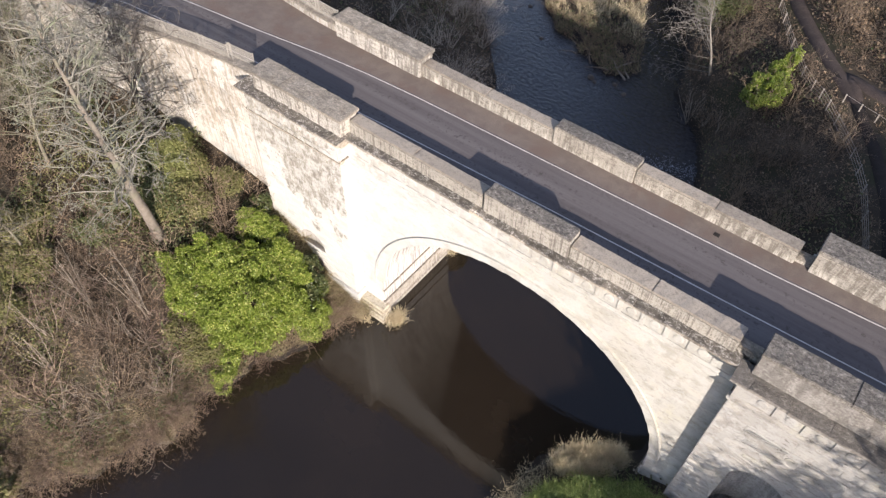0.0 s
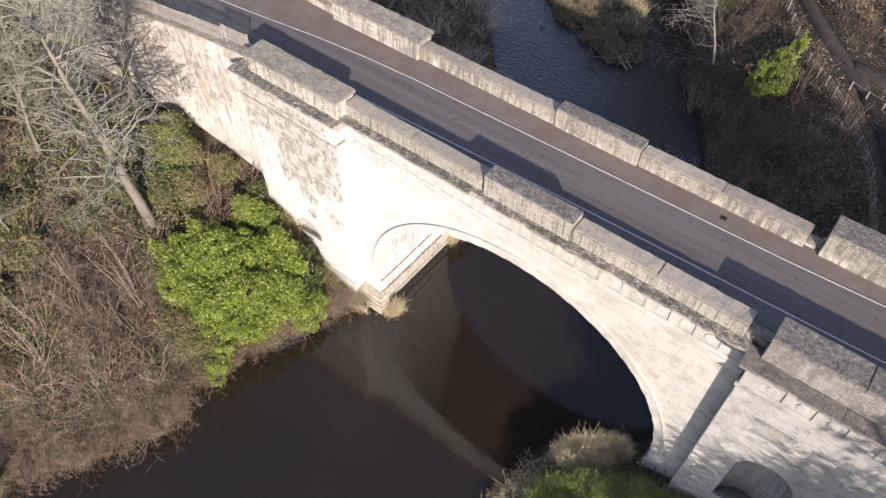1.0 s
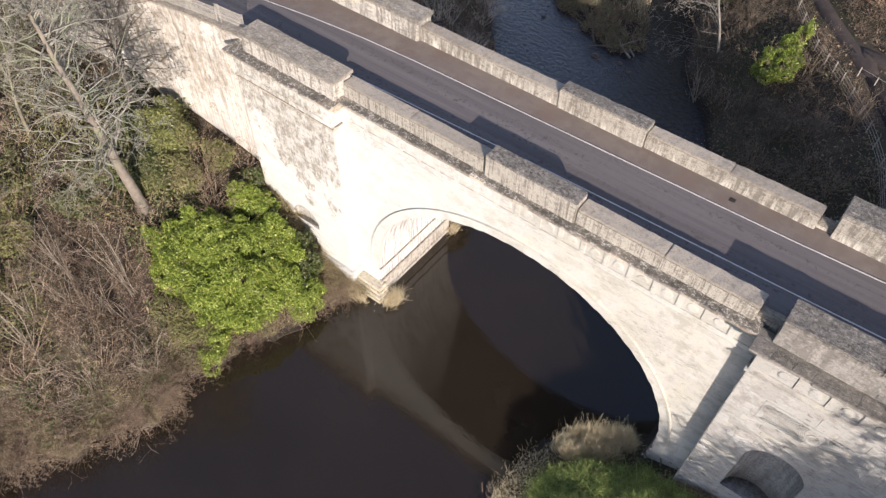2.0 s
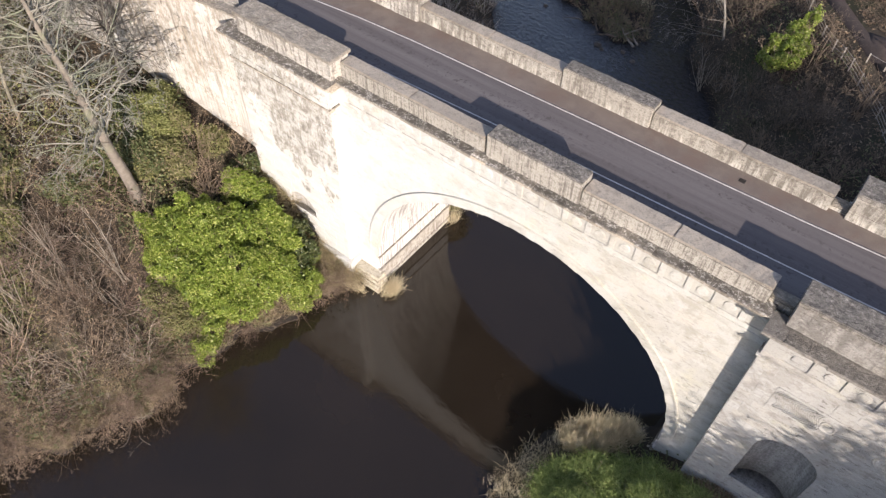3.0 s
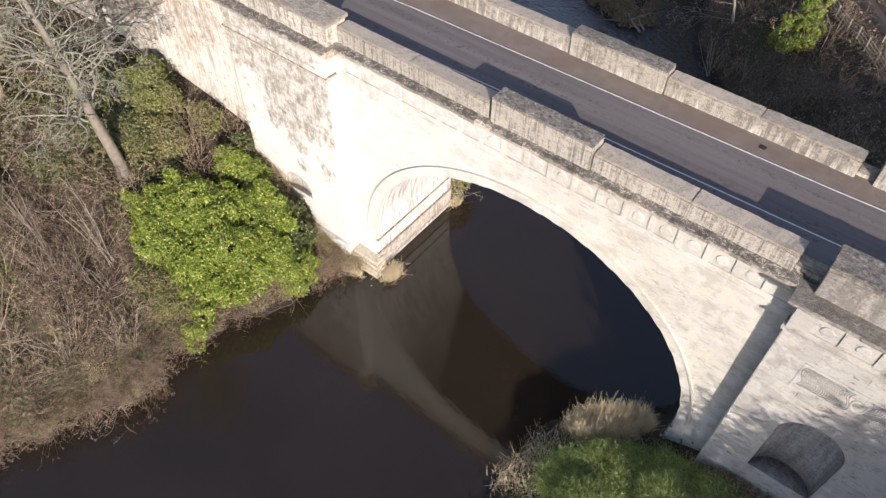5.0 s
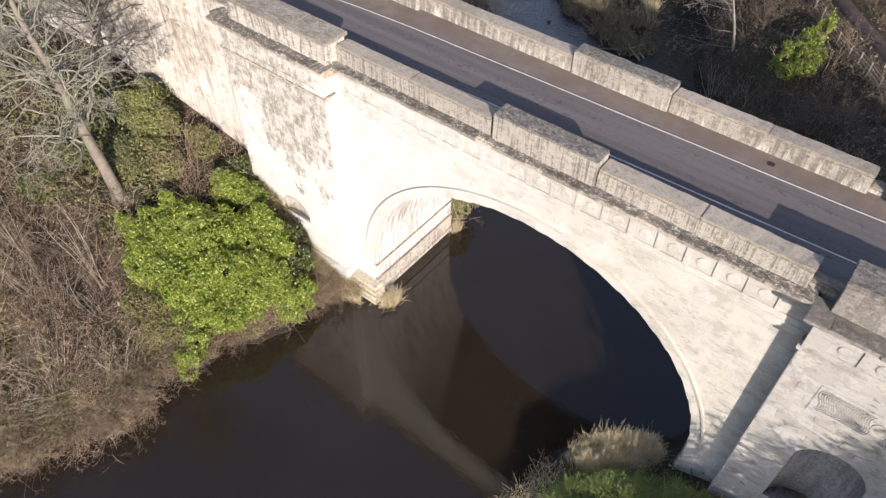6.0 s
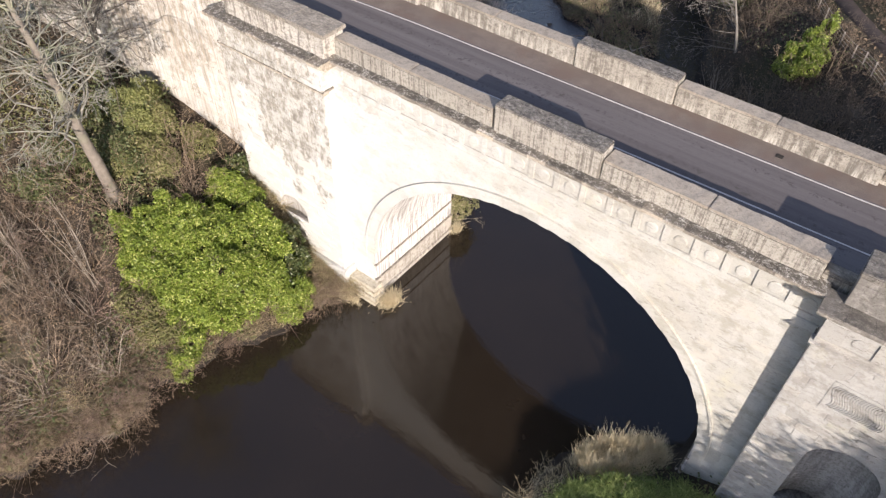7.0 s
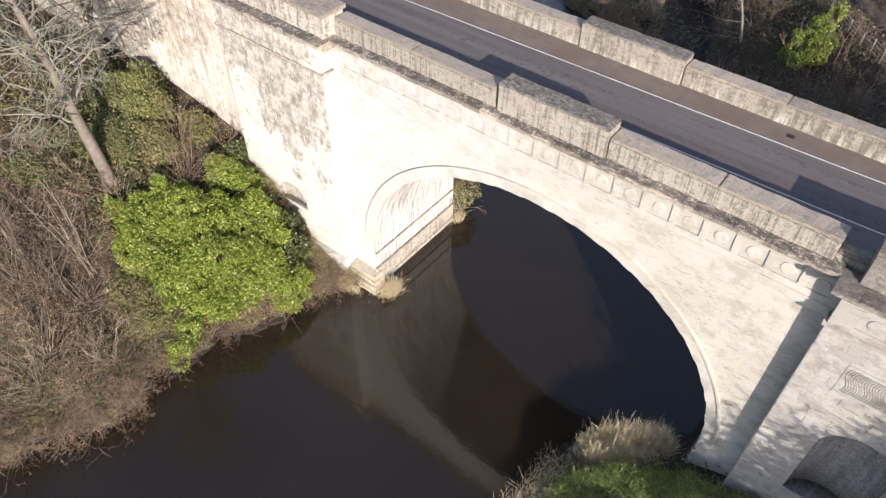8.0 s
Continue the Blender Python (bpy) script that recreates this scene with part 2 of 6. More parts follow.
def asphalt_material():
    m, t, b = material("worn_asphalt", 0.85)
    fine = noise_tex(t, coords(t), 30, 5, 0.8)
    tracks = noise_tex(t, coords(t, (0.03, 1.0, 1)), 1.5, 4, 0.6)
    speck = noise_tex(t, coords(t), 4.5, 3, 0.6)
    lane = noise_tex(t, coords(t, (0.05, 1.3, 1)), 1.1, 2, 0.5)
    col = mix(t, ramp(t, tracks, (0.38, grey(0)), (0.62, grey(1))), (0.08, 0.071, 0.071), (0.13, 0.118, 0.117))
    spots = mix(t, 1.0, ramp(t, speck, (0.55, grey(0)), (0.62, grey(0.8))), ramp(t, lane, (0.45, grey(0.15)), (0.58, grey(1))), "MULTIPLY")
    col = mix(t, spots, col, (0.045, 0.04, 0.038))
    col = mix(t, ramp(t, fine, (0.35, grey(0)), (0.75, grey(0.55))), col, (0.165, 0.148, 0.145))
    t.links.new(col, b.inputs["Base Color"])
    bump(t, b, fine, 0.3, 0.01)
    return m


def two_tone(name, a, c, scale, rough=0.9, relief=0.3, fine_scale=None, third=None):
    m, t, b = material(name, rough)
    n1 = noise_tex(t, coords(t), scale, 6, 0.65)
    n2 = noise_tex(t, coords(t), fine_scale or scale * 9, 5, 0.7)
    col = mix(t, ramp(t, n1, (0.38, grey(0)), (0.64, grey(1))), a, c)
    if third is not None:
        col = mix(t, ramp(t, noise_tex(t, coords(t), scale * 0.4, 4, 0.6), (0.5, grey(0)), (0.62, grey(1))), col, third)
    col = mix(t, ramp(t, n2, (0.35, grey(0.45)), (0.65, grey(0))), col, [0.35 * v for v in a])
    t.links.new(col, b.inputs["Base Color"])
    bump(t, b, n2, relief, 0.05)
    return m


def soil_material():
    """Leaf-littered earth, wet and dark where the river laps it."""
    m, t, b = material("leaf_littered_soil", 0.9)
    n1 = noise_tex(t, coords(t), 0.6, 6, 0.65)
    n2 = noise_tex(t, coords(t), 6.0, 6, 0.75)
    col = mix(t, ramp(t, n1, (0.38, grey(0)), (0.64, grey(1))), (0.05, 0.039, 0.028), (0.085, 0.067, 0.046))
    col = mix(t, ramp(t, noise_tex(t, coords(t), 0.24, 4, 0.6), (0.5, grey(0)), (0.62, grey(1))), col, (0.05, 0.05, 0.026))
    col = mix(t, ramp(t, n2, (0.35, grey(0.5)), (0.65, grey(0))), col, (0.016, 0.013, 0.01))
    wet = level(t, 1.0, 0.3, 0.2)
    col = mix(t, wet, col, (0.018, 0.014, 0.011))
    t.links.new(col, b.inputs["Base Color"])
    bump(t, b, n2, 0.5, 0.08)
    return m


def leafy(name, a, c, old=None, gloss=0.45, through=0.25):
    m, t, b = material(name, gloss, 0, 0.5)
    r = island_random(t)
    stops = [(0.0, a), (0.75, c)] + ([(0.9, old)] if old else [])
    col = ramp(t, r, *stops)
    patch = noise_tex(t, coords(t), 0.5, 4, 0.6)
    col = mix(t, ramp(t, patch, (0.4, grey(0)), (0.7, grey(0.35))), col, [0.6 * v for v in a])
    t.links.new(col, b.inputs["Base Color"])
    if through:
        s = t.nodes.new("ShaderNodeBsdfTranslucent")
        t.links.new(col, s.inputs[0])
        x = t.nodes.new("ShaderNodeMixShader")
        x.inputs[0].default_value = through
        t.links.new(b.outputs[0], x.inputs[1])
        t.links.new(s.outputs[0], x.inputs[2])
        t.links.new(x.outputs[0], t.nodes["Material Output"].inputs[0])
    return m


def twiggy(name, a, c, moss=None):
    m, t, b = material(name, 0.85)
    col = mix(t, object_random(t), a, c)
    col = mix(t, ramp(t, noise_tex(t, coords(t), 2.5, 5, 0.7), (0.4, grey(0)), (0.7, grey(0.7))), col, [0.5 * v for v in a])
    if moss is not None:
        col = mix(t, ramp(t, noise_tex(t, coords(t), 0.7, 4, 0.6), (0.5, grey(0)), (0.62, grey(0.8))), col, moss)
    t.links.new(col, b.inputs["Base Color"])
    return m


def water_material():
    m, t, b = material("dark_peaty_water", 0.03, 0, 1.0)
    b.inputs["IOR"].default_value = 1.33
    col = mix(t, ramp(t, noise_tex(t, coords(t), 0.12, 4, 0.6), (0.4, grey(0)), (0.65, grey(1))), (0.0158, 0.0115, 0.0081), (0.0198, 0.0143, 0.0101))
    g = t.nodes.new("ShaderNodeNewGeometry")
    s = t.nodes.new("ShaderNodeSeparateXYZ")
    t.links.new(g.outputs["Position"], s.inputs[0])
    # paler blue-grey upstream: sky reflection put into the water's colour
    far_reach = t.nodes.new("ShaderNodeMapRange")
    far_reach.inputs[1].default_value, far_reach.inputs[2].default_value = 36, 52
    t.links.new(s.outputs[1], far_reach.inputs[0])
    sky_tint = ramp(t, noise_tex(t, coords(t, (1, 1.4, 1)), 2.2, 6, 0.75), (0.4, (0.017, 0.0165, 0.018)), (0.6, (0.033, 0.032, 0.035)))
    t.links.new(mix(t, far_reach.outputs[0], col, sky_tint), b.inputs["Base Color"])
    near = t.nodes.new("ShaderNodeMapRange")
    near.inputs[1].default_value, near.inputs[2].default_value = 34, 50
    near.inputs[3].default_value, near.inputs[4].default_value = 0.05, 0.9
    t.links.new(s.outputs[1], near.inputs[0])
    n = t.nodes.new("ShaderNodeBump")
    n.inputs["Distance"].default_value = 0.12
    t.links.new(near.outputs[0], n.inputs["Strength"])
    t.links.new(noise_tex(t, coords(t, (1, 1.6, 1)), 1.6, 4, 0.6), n.inputs["Height"])
    t.links.new(n.outputs[0], b.inputs["Normal"])
    return m


ASPHALT = asphalt_material()
VERGE = two_tone("reddish_grit", (0.17, 0.138, 0.12), (0.215, 0.178, 0.153), 1.1, relief=0.6, fine_scale=24, third=(0.18, 0.135, 0.112))
PAINT = two_tone("worn_white_road_paint", (0.62, 0.6, 0.57), (0.45, 0.43, 0.4), 3.0, 0.7)
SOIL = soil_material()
PATH_EARTH = two_tone("trodden_dark_earth", (0.06, 0.046, 0.04), (0.09, 0.069, 0.061), 0.8)
# path earth blackened in colour for the shade over the branch path
SHADE_EARTH = two_tone("wet_black_earth", (0.022, 0.018, 0.016), (0.035, 0.028, 0.025), 0.8)
BRAMBLE = twiggy("dark_bramble_stems", (0.1, 0.072, 0.058), (0.16, 0.118, 0.094))
WATER = water_material()
FOAM = two_tone("broken_foam", (0.4, 0.42, 0.46), (0.2, 0.22, 0.26), 3.0, 0.5)
IRON = two_tone("dull_galvanised_railing", (0.36, 0.345, 0.315), (0.26, 0.245, 0.22), 4.0, 0.6)
DARK_IRON = two_tone("dark_cast_iron", (0.03, 0.028, 0.026), (0.05, 0.045, 0.04), 8.0, 0.6)
FENCE_WOOD = two_tone("silvered_fence_wood", (0.42, 0.385, 0.34), (0.28, 0.255, 0.225), 5.0)
TRUNK_BARK = twiggy("ridged_grey_trunk_bark", (0.19, 0.165, 0.14), (0.23, 0.2, 0.165), (0.17, 0.175, 0.12))
BARK = twiggy("grey_lichened_bark", (0.23, 0.22, 0.185), (0.285, 0.275, 0.235), (0.19, 0.215, 0.14))
OLIVE_BARK = twiggy("olive_brown_bark", (0.165, 0.148, 0.115), (0.22, 0.2, 0.155), (0.145, 0.155, 0.085))
DUSKY_BARK = twiggy("dusky_grey_bark", (0.13, 0.115, 0.1), (0.17, 0.15, 0.13))
PALE_BARK = twiggy("pale_bark", (0.38, 0.33, 0.27), (0.32, 0.275, 0.225))
TWIG = twiggy("brown_twigs", (0.155, 0.111, 0.078), (0.43, 0.33, 0.238))
TWIG_RED = twiggy("reddish_twigs", (0.16, 0.112, 0.09), (0.37, 0.27, 0.215))
TWIG_DARK = twiggy("dusky_twigs", (0.145, 0.113, 0.084), (0.207, 0.162, 0.12))
LAUREL = leafy("glossy_laurel_leaves", (0.15, 0.225, 0.036), (0.35, 0.445, 0.09), (0.56, 0.59, 0.19), 0.42, 0.45)
LAUREL_DARK = leafy("deep_green_leaves", (0.17, 0.2, 0.06), (0.34, 0.36, 0.13), (0.44, 0.42, 0.18), 0.6, 0.4)
HOLLY = leafy("dark_holly_leaves", (0.05, 0.075, 0.028), (0.12, 0.15, 0.055), (0.2, 0.2, 0.09), 0.4, 0.3)
DARK_SPRAY = leafy("dark_green_sprays", (0.15, 0.213, 0.066), (0.35, 0.445, 0.148), (0.45, 0.5, 0.2), 0.75, 0.5)
FINE_GREEN = leafy("fine_green_sprays", (0.19, 0.215, 0.075), (0.35, 0.37, 0.145), (0.42, 0.41, 0.2), 0.7, 0.4)
IVY = leafy("ivy_and_bramble_leaves", (0.085, 0.115, 0.043), (0.19, 0.215, 0.092), (0.27, 0.23, 0.13), 0.6, 0.3)
MOSSY = leafy("mossy_olive_growth", (0.14, 0.15, 0.052), (0.25, 0.245, 0.1), (0.3, 0.26, 0.145), 0.8)
STRAW_DULL = leafy("dull_dry_grass", (0.2, 0.16, 0.1), (0.4, 0.32, 0.21), None, 0.8, 0.2)
WILLOW = twiggy("grey_willow_stems", (0.5, 0.44, 0.37), (0.6, 0.53, 0.45))
ASH_BARK = twiggy("smooth_ash_grey_bark", (0.23, 0.215, 0.19), (0.27, 0.25, 0.225))
SOD = leafy("dry_olive_sod", (0.23, 0.187, 0.11), (0.54, 0.44, 0.28), (0.3, 0.3, 0.145), 0.8, 0.25)
STRAW = leafy("dry_straw_grass", (0.5, 0.42, 0.27), (0.8, 0.7, 0.49), None, 0.8, 0.25)
LITTER = leafy("fallen_leaves", (0.13, 0.085, 0.05), (0.26, 0.18, 0.11), (0.33, 0.25, 0.17), 0.8, 0.0)

# ---- mesh helpers ----
def box_bm(x0, x1, y0, y1, z0, z1, bevel=0.0, bm=None):
    bm = bm or bmesh.new()
    r = bmesh.ops.create_cube(bm, size=1.0)
    bmesh.ops.transform(bm, verts=r["verts"], matrix=Matrix.Translation(((x0 + x1) / 2, (y0 + y1) / 2, (z0 + z1) / 2)) @ Matrix.Diagonal((x1 - x0, y1 - y0, z1 - z0, 1)))
    if bevel:
        edges = {e for v in r["verts"] for e in v.link_edges}
        bmesh.ops.bevel(bm, geom=list(edges), offset=bevel, segments=2, affect="EDGES")
    return bm


def prism_bm(poly, y0, y1, axis="y", bm=None):
    """A polygon of (x, z) pushed from y0 to y1; axis 'x': (y, z) from x0 to x1."""
    bm = bm or bmesh.new()
    at = (lambda a, d, c: (a, d, c)) if axis == "y" else (lambda a, d, c: (d, a, c))
    f = [bm.verts.new(at(a, y0, c)) for a, c in poly]
    g = [bm.verts.new(at(a, y1, c)) for a, c in poly]
    bm.faces.new(f)
    bm.faces.new(g[::-1])
    for i in range(len(poly)):
        j = (i + 1) % len(poly)
        bm.faces.new((f[j], f[i], g[i], g[j]))
    bmesh.ops.recalc_face_normals(bm, faces=bm.faces)
    return bm


def part(name, bm, mat, parent=None, label="", smooth=False):
    me = bpy.data.meshes.new(name)
    bm.to_mesh(me)
    bm.free()
    me.materials.append(mat)
    if smooth:
        me.shade_smooth()
    ob = new(name, me)
    ob.parent = parent
    return tagged(ob, label)


def raw_mesh(name, verts, faces, mat):
    """A mesh from arrays: verts n x 3, faces m x k."""
    me = bpy.data.meshes.new(name)
    verts, faces = np.asarray(verts, np.float32), np.asarray(faces, np.int32)
    k = faces.shape[1]
    me.vertices.add(len(verts))
    me.vertices.foreach_set("co", verts.ravel())
    me.loops.add(faces.size)
    me.loops.foreach_set("vertex_index", faces.ravel())
    me.polygons.add(len(faces))
    me.polygons.foreach_set("loop_start", np.arange(0, faces.size, k, dtype=np.int32))
    me.update(calc_edges=True)
    me.materials.append(mat)
    return me


def thing(name, label, category, group="", kind="", at=(0, 0, 0)):
    ob = new(name)
    ob.location = at
    return tagged(ob, label, category, group, kind)


# ---- ground, river ----
def lin(v, pts):
    return np.interp(v, [p[0] for p in pts], [p[1] for p in pts])


LEFT_EDGE = [(-60, -60), (-20, -40), (-3, -32.3), (1.4, -29.9), (4.7, -28.2), (7.3, -27.8), (10, -28.4), (14, -27.0), (17.8, -25.8), (20, -25.5), (22.4, -23.3), (31, -23.1), (40, -27), (52, -33), (64, -44), (90, -62), (200, -120)]
RIGHT_EDGE = [(-60, 2), (0, -4), (14, -7.2), (18, -6.9), (20.5, -6.6), (22, -5.2), (23.6, -3.2), (25, -1.4), (31, -0.9), (40, -4), (50, -9.2), (57, -12.2), (62, -17.2), (68, -19), (75, -22), (90, -40), (200, -90)]
SPIT_FRONT = [(-60, 95), (-45, 78), (-38, 68.6), (-33, 64.0), (-30, 62.3), (-28, 61.4), (-26.3, 60.9), (-24.4, 60.6), (-22.8, 61.4), (-21.5, 63.5)]
NEAR_WALL = [(-140, -8), (-90, 8), (-60, 17.5), (-47, 21.0), (-42, 21.9), (-38, 22.6), (-33.5, 23.0), (9.5, 23.0), (60, 23.0), (140, 23)]
FAR_WALL = [(-140, 8), (-90, 23), (-60, 30.2), (-47, 31.2), (-42, 31.0), (-36, 30.4), (-32.5, 30.2), (60, 30.2), (140, 30.2)]


WAY = [(33, 9.5), (42, 7.4), (47.2, 5.4), (50.5, 3.7), (55.5, 1.3), (60, -1.6), (62.5, -3.7), (64.6, -5.4), (67, -7.2), (69.4, -8.9), (72.6, -11.1), (76, -13.1), (90, -20)]
EASTWAY = [(-7, 64.8), (-3.4, 63.3), (-1, 62.1), (2, 61), (8, 58.6), (20, 55)]


def left_bank(y):
    """The west waterline, with its small bays."""
    return lin(y, LEFT_EDGE) + (0.5 * np.sin(1.25 * y + 0.6) + 0.35 * np.sin(2.7 * y)) * (y < 19)


def ground_height(x, y):
    le, re = left_bank(y), lin(y, RIGHT_EDGE)
    dl, dr = le - x, x - re
    steep = 0.56 + 0.3 * np.exp(-((y - 12) / 7.0) ** 2)
    zl = np.where(dl > 0, 0.35 + 17.0 * (1 - np.exp(-np.maximum(dl, 0) * steep / 15.0)), 0)
    far = np.clip((y - 36) / 14, 0, 1)
    zr_near = 0.3 + 12.0 * (1 - np.exp(-np.maximum(dr, 0) * 0.4 / 14.0))
    zr_far = 0.35 + 8.6 * (1 - np.exp(-np.maximum(dr, 0) * 0.17)) + 0.35 * np.maximum(dr - 17, 0)
    zr = zr_near * (1 - far) + np.minimum(zr_far, 40) * far
    z = np.where(dl > 0, zl, np.where(dr > 0, zr, 0))
    bed = -1.6 * np.clip(np.minimum(-dl, -dr) / 2.5, 0, 1)
    z = np.where((dl <= 0) & (dr <= 0), bed, z)
    wob = 0.35 * np.sin(x * 0.55 + 0.7 * y) * np.cos(y * 0.43 - 0.2 * x) + 0.25 * np.sin(1.3 * x + 0.9) * np.sin(1.1 * y)
    off_way = np.minimum(np.abs(x - lin(y, WAY)) * 0.8 + 50 * (y < 33), np.where(x > -7, np.abs(y - lin(x, EASTWAY)) * 0.9, 99))
    wob = wob * np.clip((off_way - 0.9) / 1.6, 0, 1)
    z = z + wob * np.clip(np.maximum(dl, dr) / 3, 0, 1)
    z = np.where(dl > 0, np.maximum(z - 1.3 * np.exp(-((x + 27.8) / 3.6) ** 2) * np.clip((y - 18) / 3, 0, 1), 0.2), z)
    ds = np.minimum(y - lin(x, SPIT_FRONT), (-21.9 - x) - 0.42 * (y - 62)) + 0.5 * np.sin(1.1 * x) * np.sin(0.9 * y + 1)
    z = np.where((ds > 0) & (dl <= 0), np.maximum(z, 0.15 + 0.07 * np.minimum(ds, 12) + 0.5 * wob * np.clip(ds / 4, 0, 1)), z)
    inside = (y > lin(x, NEAR_WALL) + 1.5) & (y < lin(x, FAR_WALL) - 0.4) & ((x < -33.0) | (x > 9.0))
    return np.where(inside, 17.3, z)


def spread(a, b, step, out, n):
    far_side = np.geomspace(step * 2, out, n)
    return np.concatenate([(a - far_side)[::-1], np.arange(a, b + step / 2, step), b + far_side])


gx, gy = spread(-85, 50, 0.8, 2500, 22), spread(-30, 115, 0.8, 2500, 22)
GX, GY = np.meshgrid(gx, gy)
GZ = ground_height(GX, GY)
GZ = GZ + 25 * np.clip((np.hypot(GX + 12, GY - 25) - 130) / 300, 0, 1)
idx = np.arange(GX.size).reshape(GX.shape)
quads = np.stack([idx[:-1, :-1], idx[:-1, 1:], idx[1:, 1:], idx[1:, :-1]], -1).reshape(-1, 4)
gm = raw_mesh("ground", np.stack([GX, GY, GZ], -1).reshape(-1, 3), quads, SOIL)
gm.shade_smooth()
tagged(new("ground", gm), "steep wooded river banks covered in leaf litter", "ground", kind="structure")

wm = bmesh.new()
bmesh.ops.create_grid(wm, x_segments=2, y_segments=2, size=130)
tagged(part("water", wm, WATER), "dark brown slow river reflecting the bridge", "water", kind="structure")

# ---- road over the bridge ----
xs = [-140, -110, -90, -75, -66, -60, -54, -50, -47, -44, -42, -40, -38, -36, -34, -32, -28, -24, -12, 0, 8, 20, 45, 80, 140]


def strip(name, lo, hi, top, thick, mat, parent=None, label=""):
    bm = bmesh.new()
    rows = []
    for x in xs:
        a, b = lo(x), hi(x)
        rows.append([bm.verts.new(v) for v in ((x, a, top), (x, b, top), (x, b, top - thick), (x, a, top - thick))])
    for r, s in zip(rows, rows[1:]):
        for i in range(4):
            bm.faces.new((r[i], r[(i + 1) % 4], s[(i + 1) % 4], s[i]))
    bm.faces.new(rows[0])
    bm.faces.new(rows[-1][::-1])
    bmesh.ops.recalc_face_normals(bm, faces=bm.faces)
    return part(name, bm, mat, parent, label)


ROAD_Z = 17.65
near_line = lambda x: float(lin(x, [(-140, -4), (-90, 11.5), (-60, 20.6), (-47.7, 23.15), (-42.7, 23.55), (-37.4, 24.1), (-34.8, 24.3), (-25.5, 24.85), (-19, 25.12), (-9, 25.5), (-2.4, 25.62), (4.7, 25.85), (20, 26.3), (140, 27)]))
far_line = lambda x: float(lin(x, [(-140, 0.5), (-90, 16), (-60, 24.4), (-47.7, 25.7), (-44, 26.15), (-37.5, 26.88), (-30.3, 27.9), (-25.6, 28.22), (-18.9, 28.44), (-12.8, 28.55), (-2.2, 28.7), (5.5, 29.2), (20, 29.3), (140, 30)]))
road = thing("road", "single-lane worn asphalt road with white edge lines", "road", kind="structure")
strip("asphalt", lambda x: float(lin(x, NEAR_WALL)) + 0.6, lambda x: float(lin(x, FAR_WALL)) + 0.3, ROAD_Z, 0.5, ASPHALT, road)
strip("verge", lambda x: far_line(x) + 0.16, lambda x: float(lin(x, FAR_WALL)) + 0.25, ROAD_Z + 0.012, 0.05, VERGE, road, "gritty reddish-brown road margin")
strip("edge_line", lambda x: near_line(x) - 0.04, lambda x: near_line(x) + 0.04, ROAD_Z + 0.006, 0.03, PAINT, road, "worn white edge line")
strip("edge_line", lambda x: far_line(x) - 0.032, lambda x: far_line(x) + 0.032, ROAD_Z + 0.016, 0.03, PAINT, road, "worn white edge line")

# ---- stone bridge ----
CX = -11.95
A_IN, B_IN, Z_IN = 11.05, 9.72, 3.9
A_HOOD, B_HOOD, Z_HOOD = 11.68, 10.5, 3.7
Y_FACE, Y_PIER, Y_BACK = 22.9, 22.05, 31.0
PIERS = ((-33.5, -25.1), (1.1, 9.6))
bridge = thing("bridge", "pale limestone arch bridge with panelled frieze and stepped parapets", "bridge")


def ellipse(a, b, z0, n, cx=CX):
    return [(cx + a * math.cos(math.pi * i / n), z0 + b * math.sin(math.pi * i / n)) for i in range(n + 1)]


def hood_z(x):
    u = (x - CX) / A_HOOD
    return Z_HOOD + B_HOOD * math.sqrt(1 - u * u) if abs(u) < 1 else -5.0


# body of the bridge: spandrels and barrel in one mass, the opening goes through
arch = ellipse(A_IN, B_IN, Z_IN, 64)
outline = [(PIERS[1][0] + 0.3, -2), (PIERS[1][0] + 0.3, 17.3), (PIERS[0][1] - 0.3, 17.3), (PIERS[0][1] - 0.3, -2), (CX - A_IN, -2)] + arch[::-1] + [(CX + A_IN, -2)]
part("spandrel_mass", prism_bm(outline, Y_FACE, Y_BACK), LIME, bridge)

stone_cache = {}


def stone_mesh(poly, mat, proud):
    """A dressed stone: the polygon (a, c) at the wall, drawn in a little at its face, which looks to -y."""
    key = (tuple((round(a, 2), round(c, 2)) for a, c in poly), mat.name, proud)
    if key in stone_cache:
        return stone_cache[key]
    n = len(poly)
    ca, cc = sum(p[0] for p in poly) / n, sum(p[1] for p in poly) / n
    verts = [(a, 0.004, c) for a, c in poly]
    for a, c in poly:
        da, dc = ca - a, cc - c
        verts.append((a + math.copysign(min(0.014, abs(da)), da), -proud, c + math.copysign(min(0.014, abs(dc)), dc)))
    faces = [tuple(range(n, 2 * n))] + [(i, (i + 1) % n, n + (i + 1) % n, n + i) for i in range(n)]
    me = bpy.data.meshes.new("stone")
    me.from_pydata(verts, [], faces)
    me.materials.append(mat)
    stone_cache[key] = me
    return me


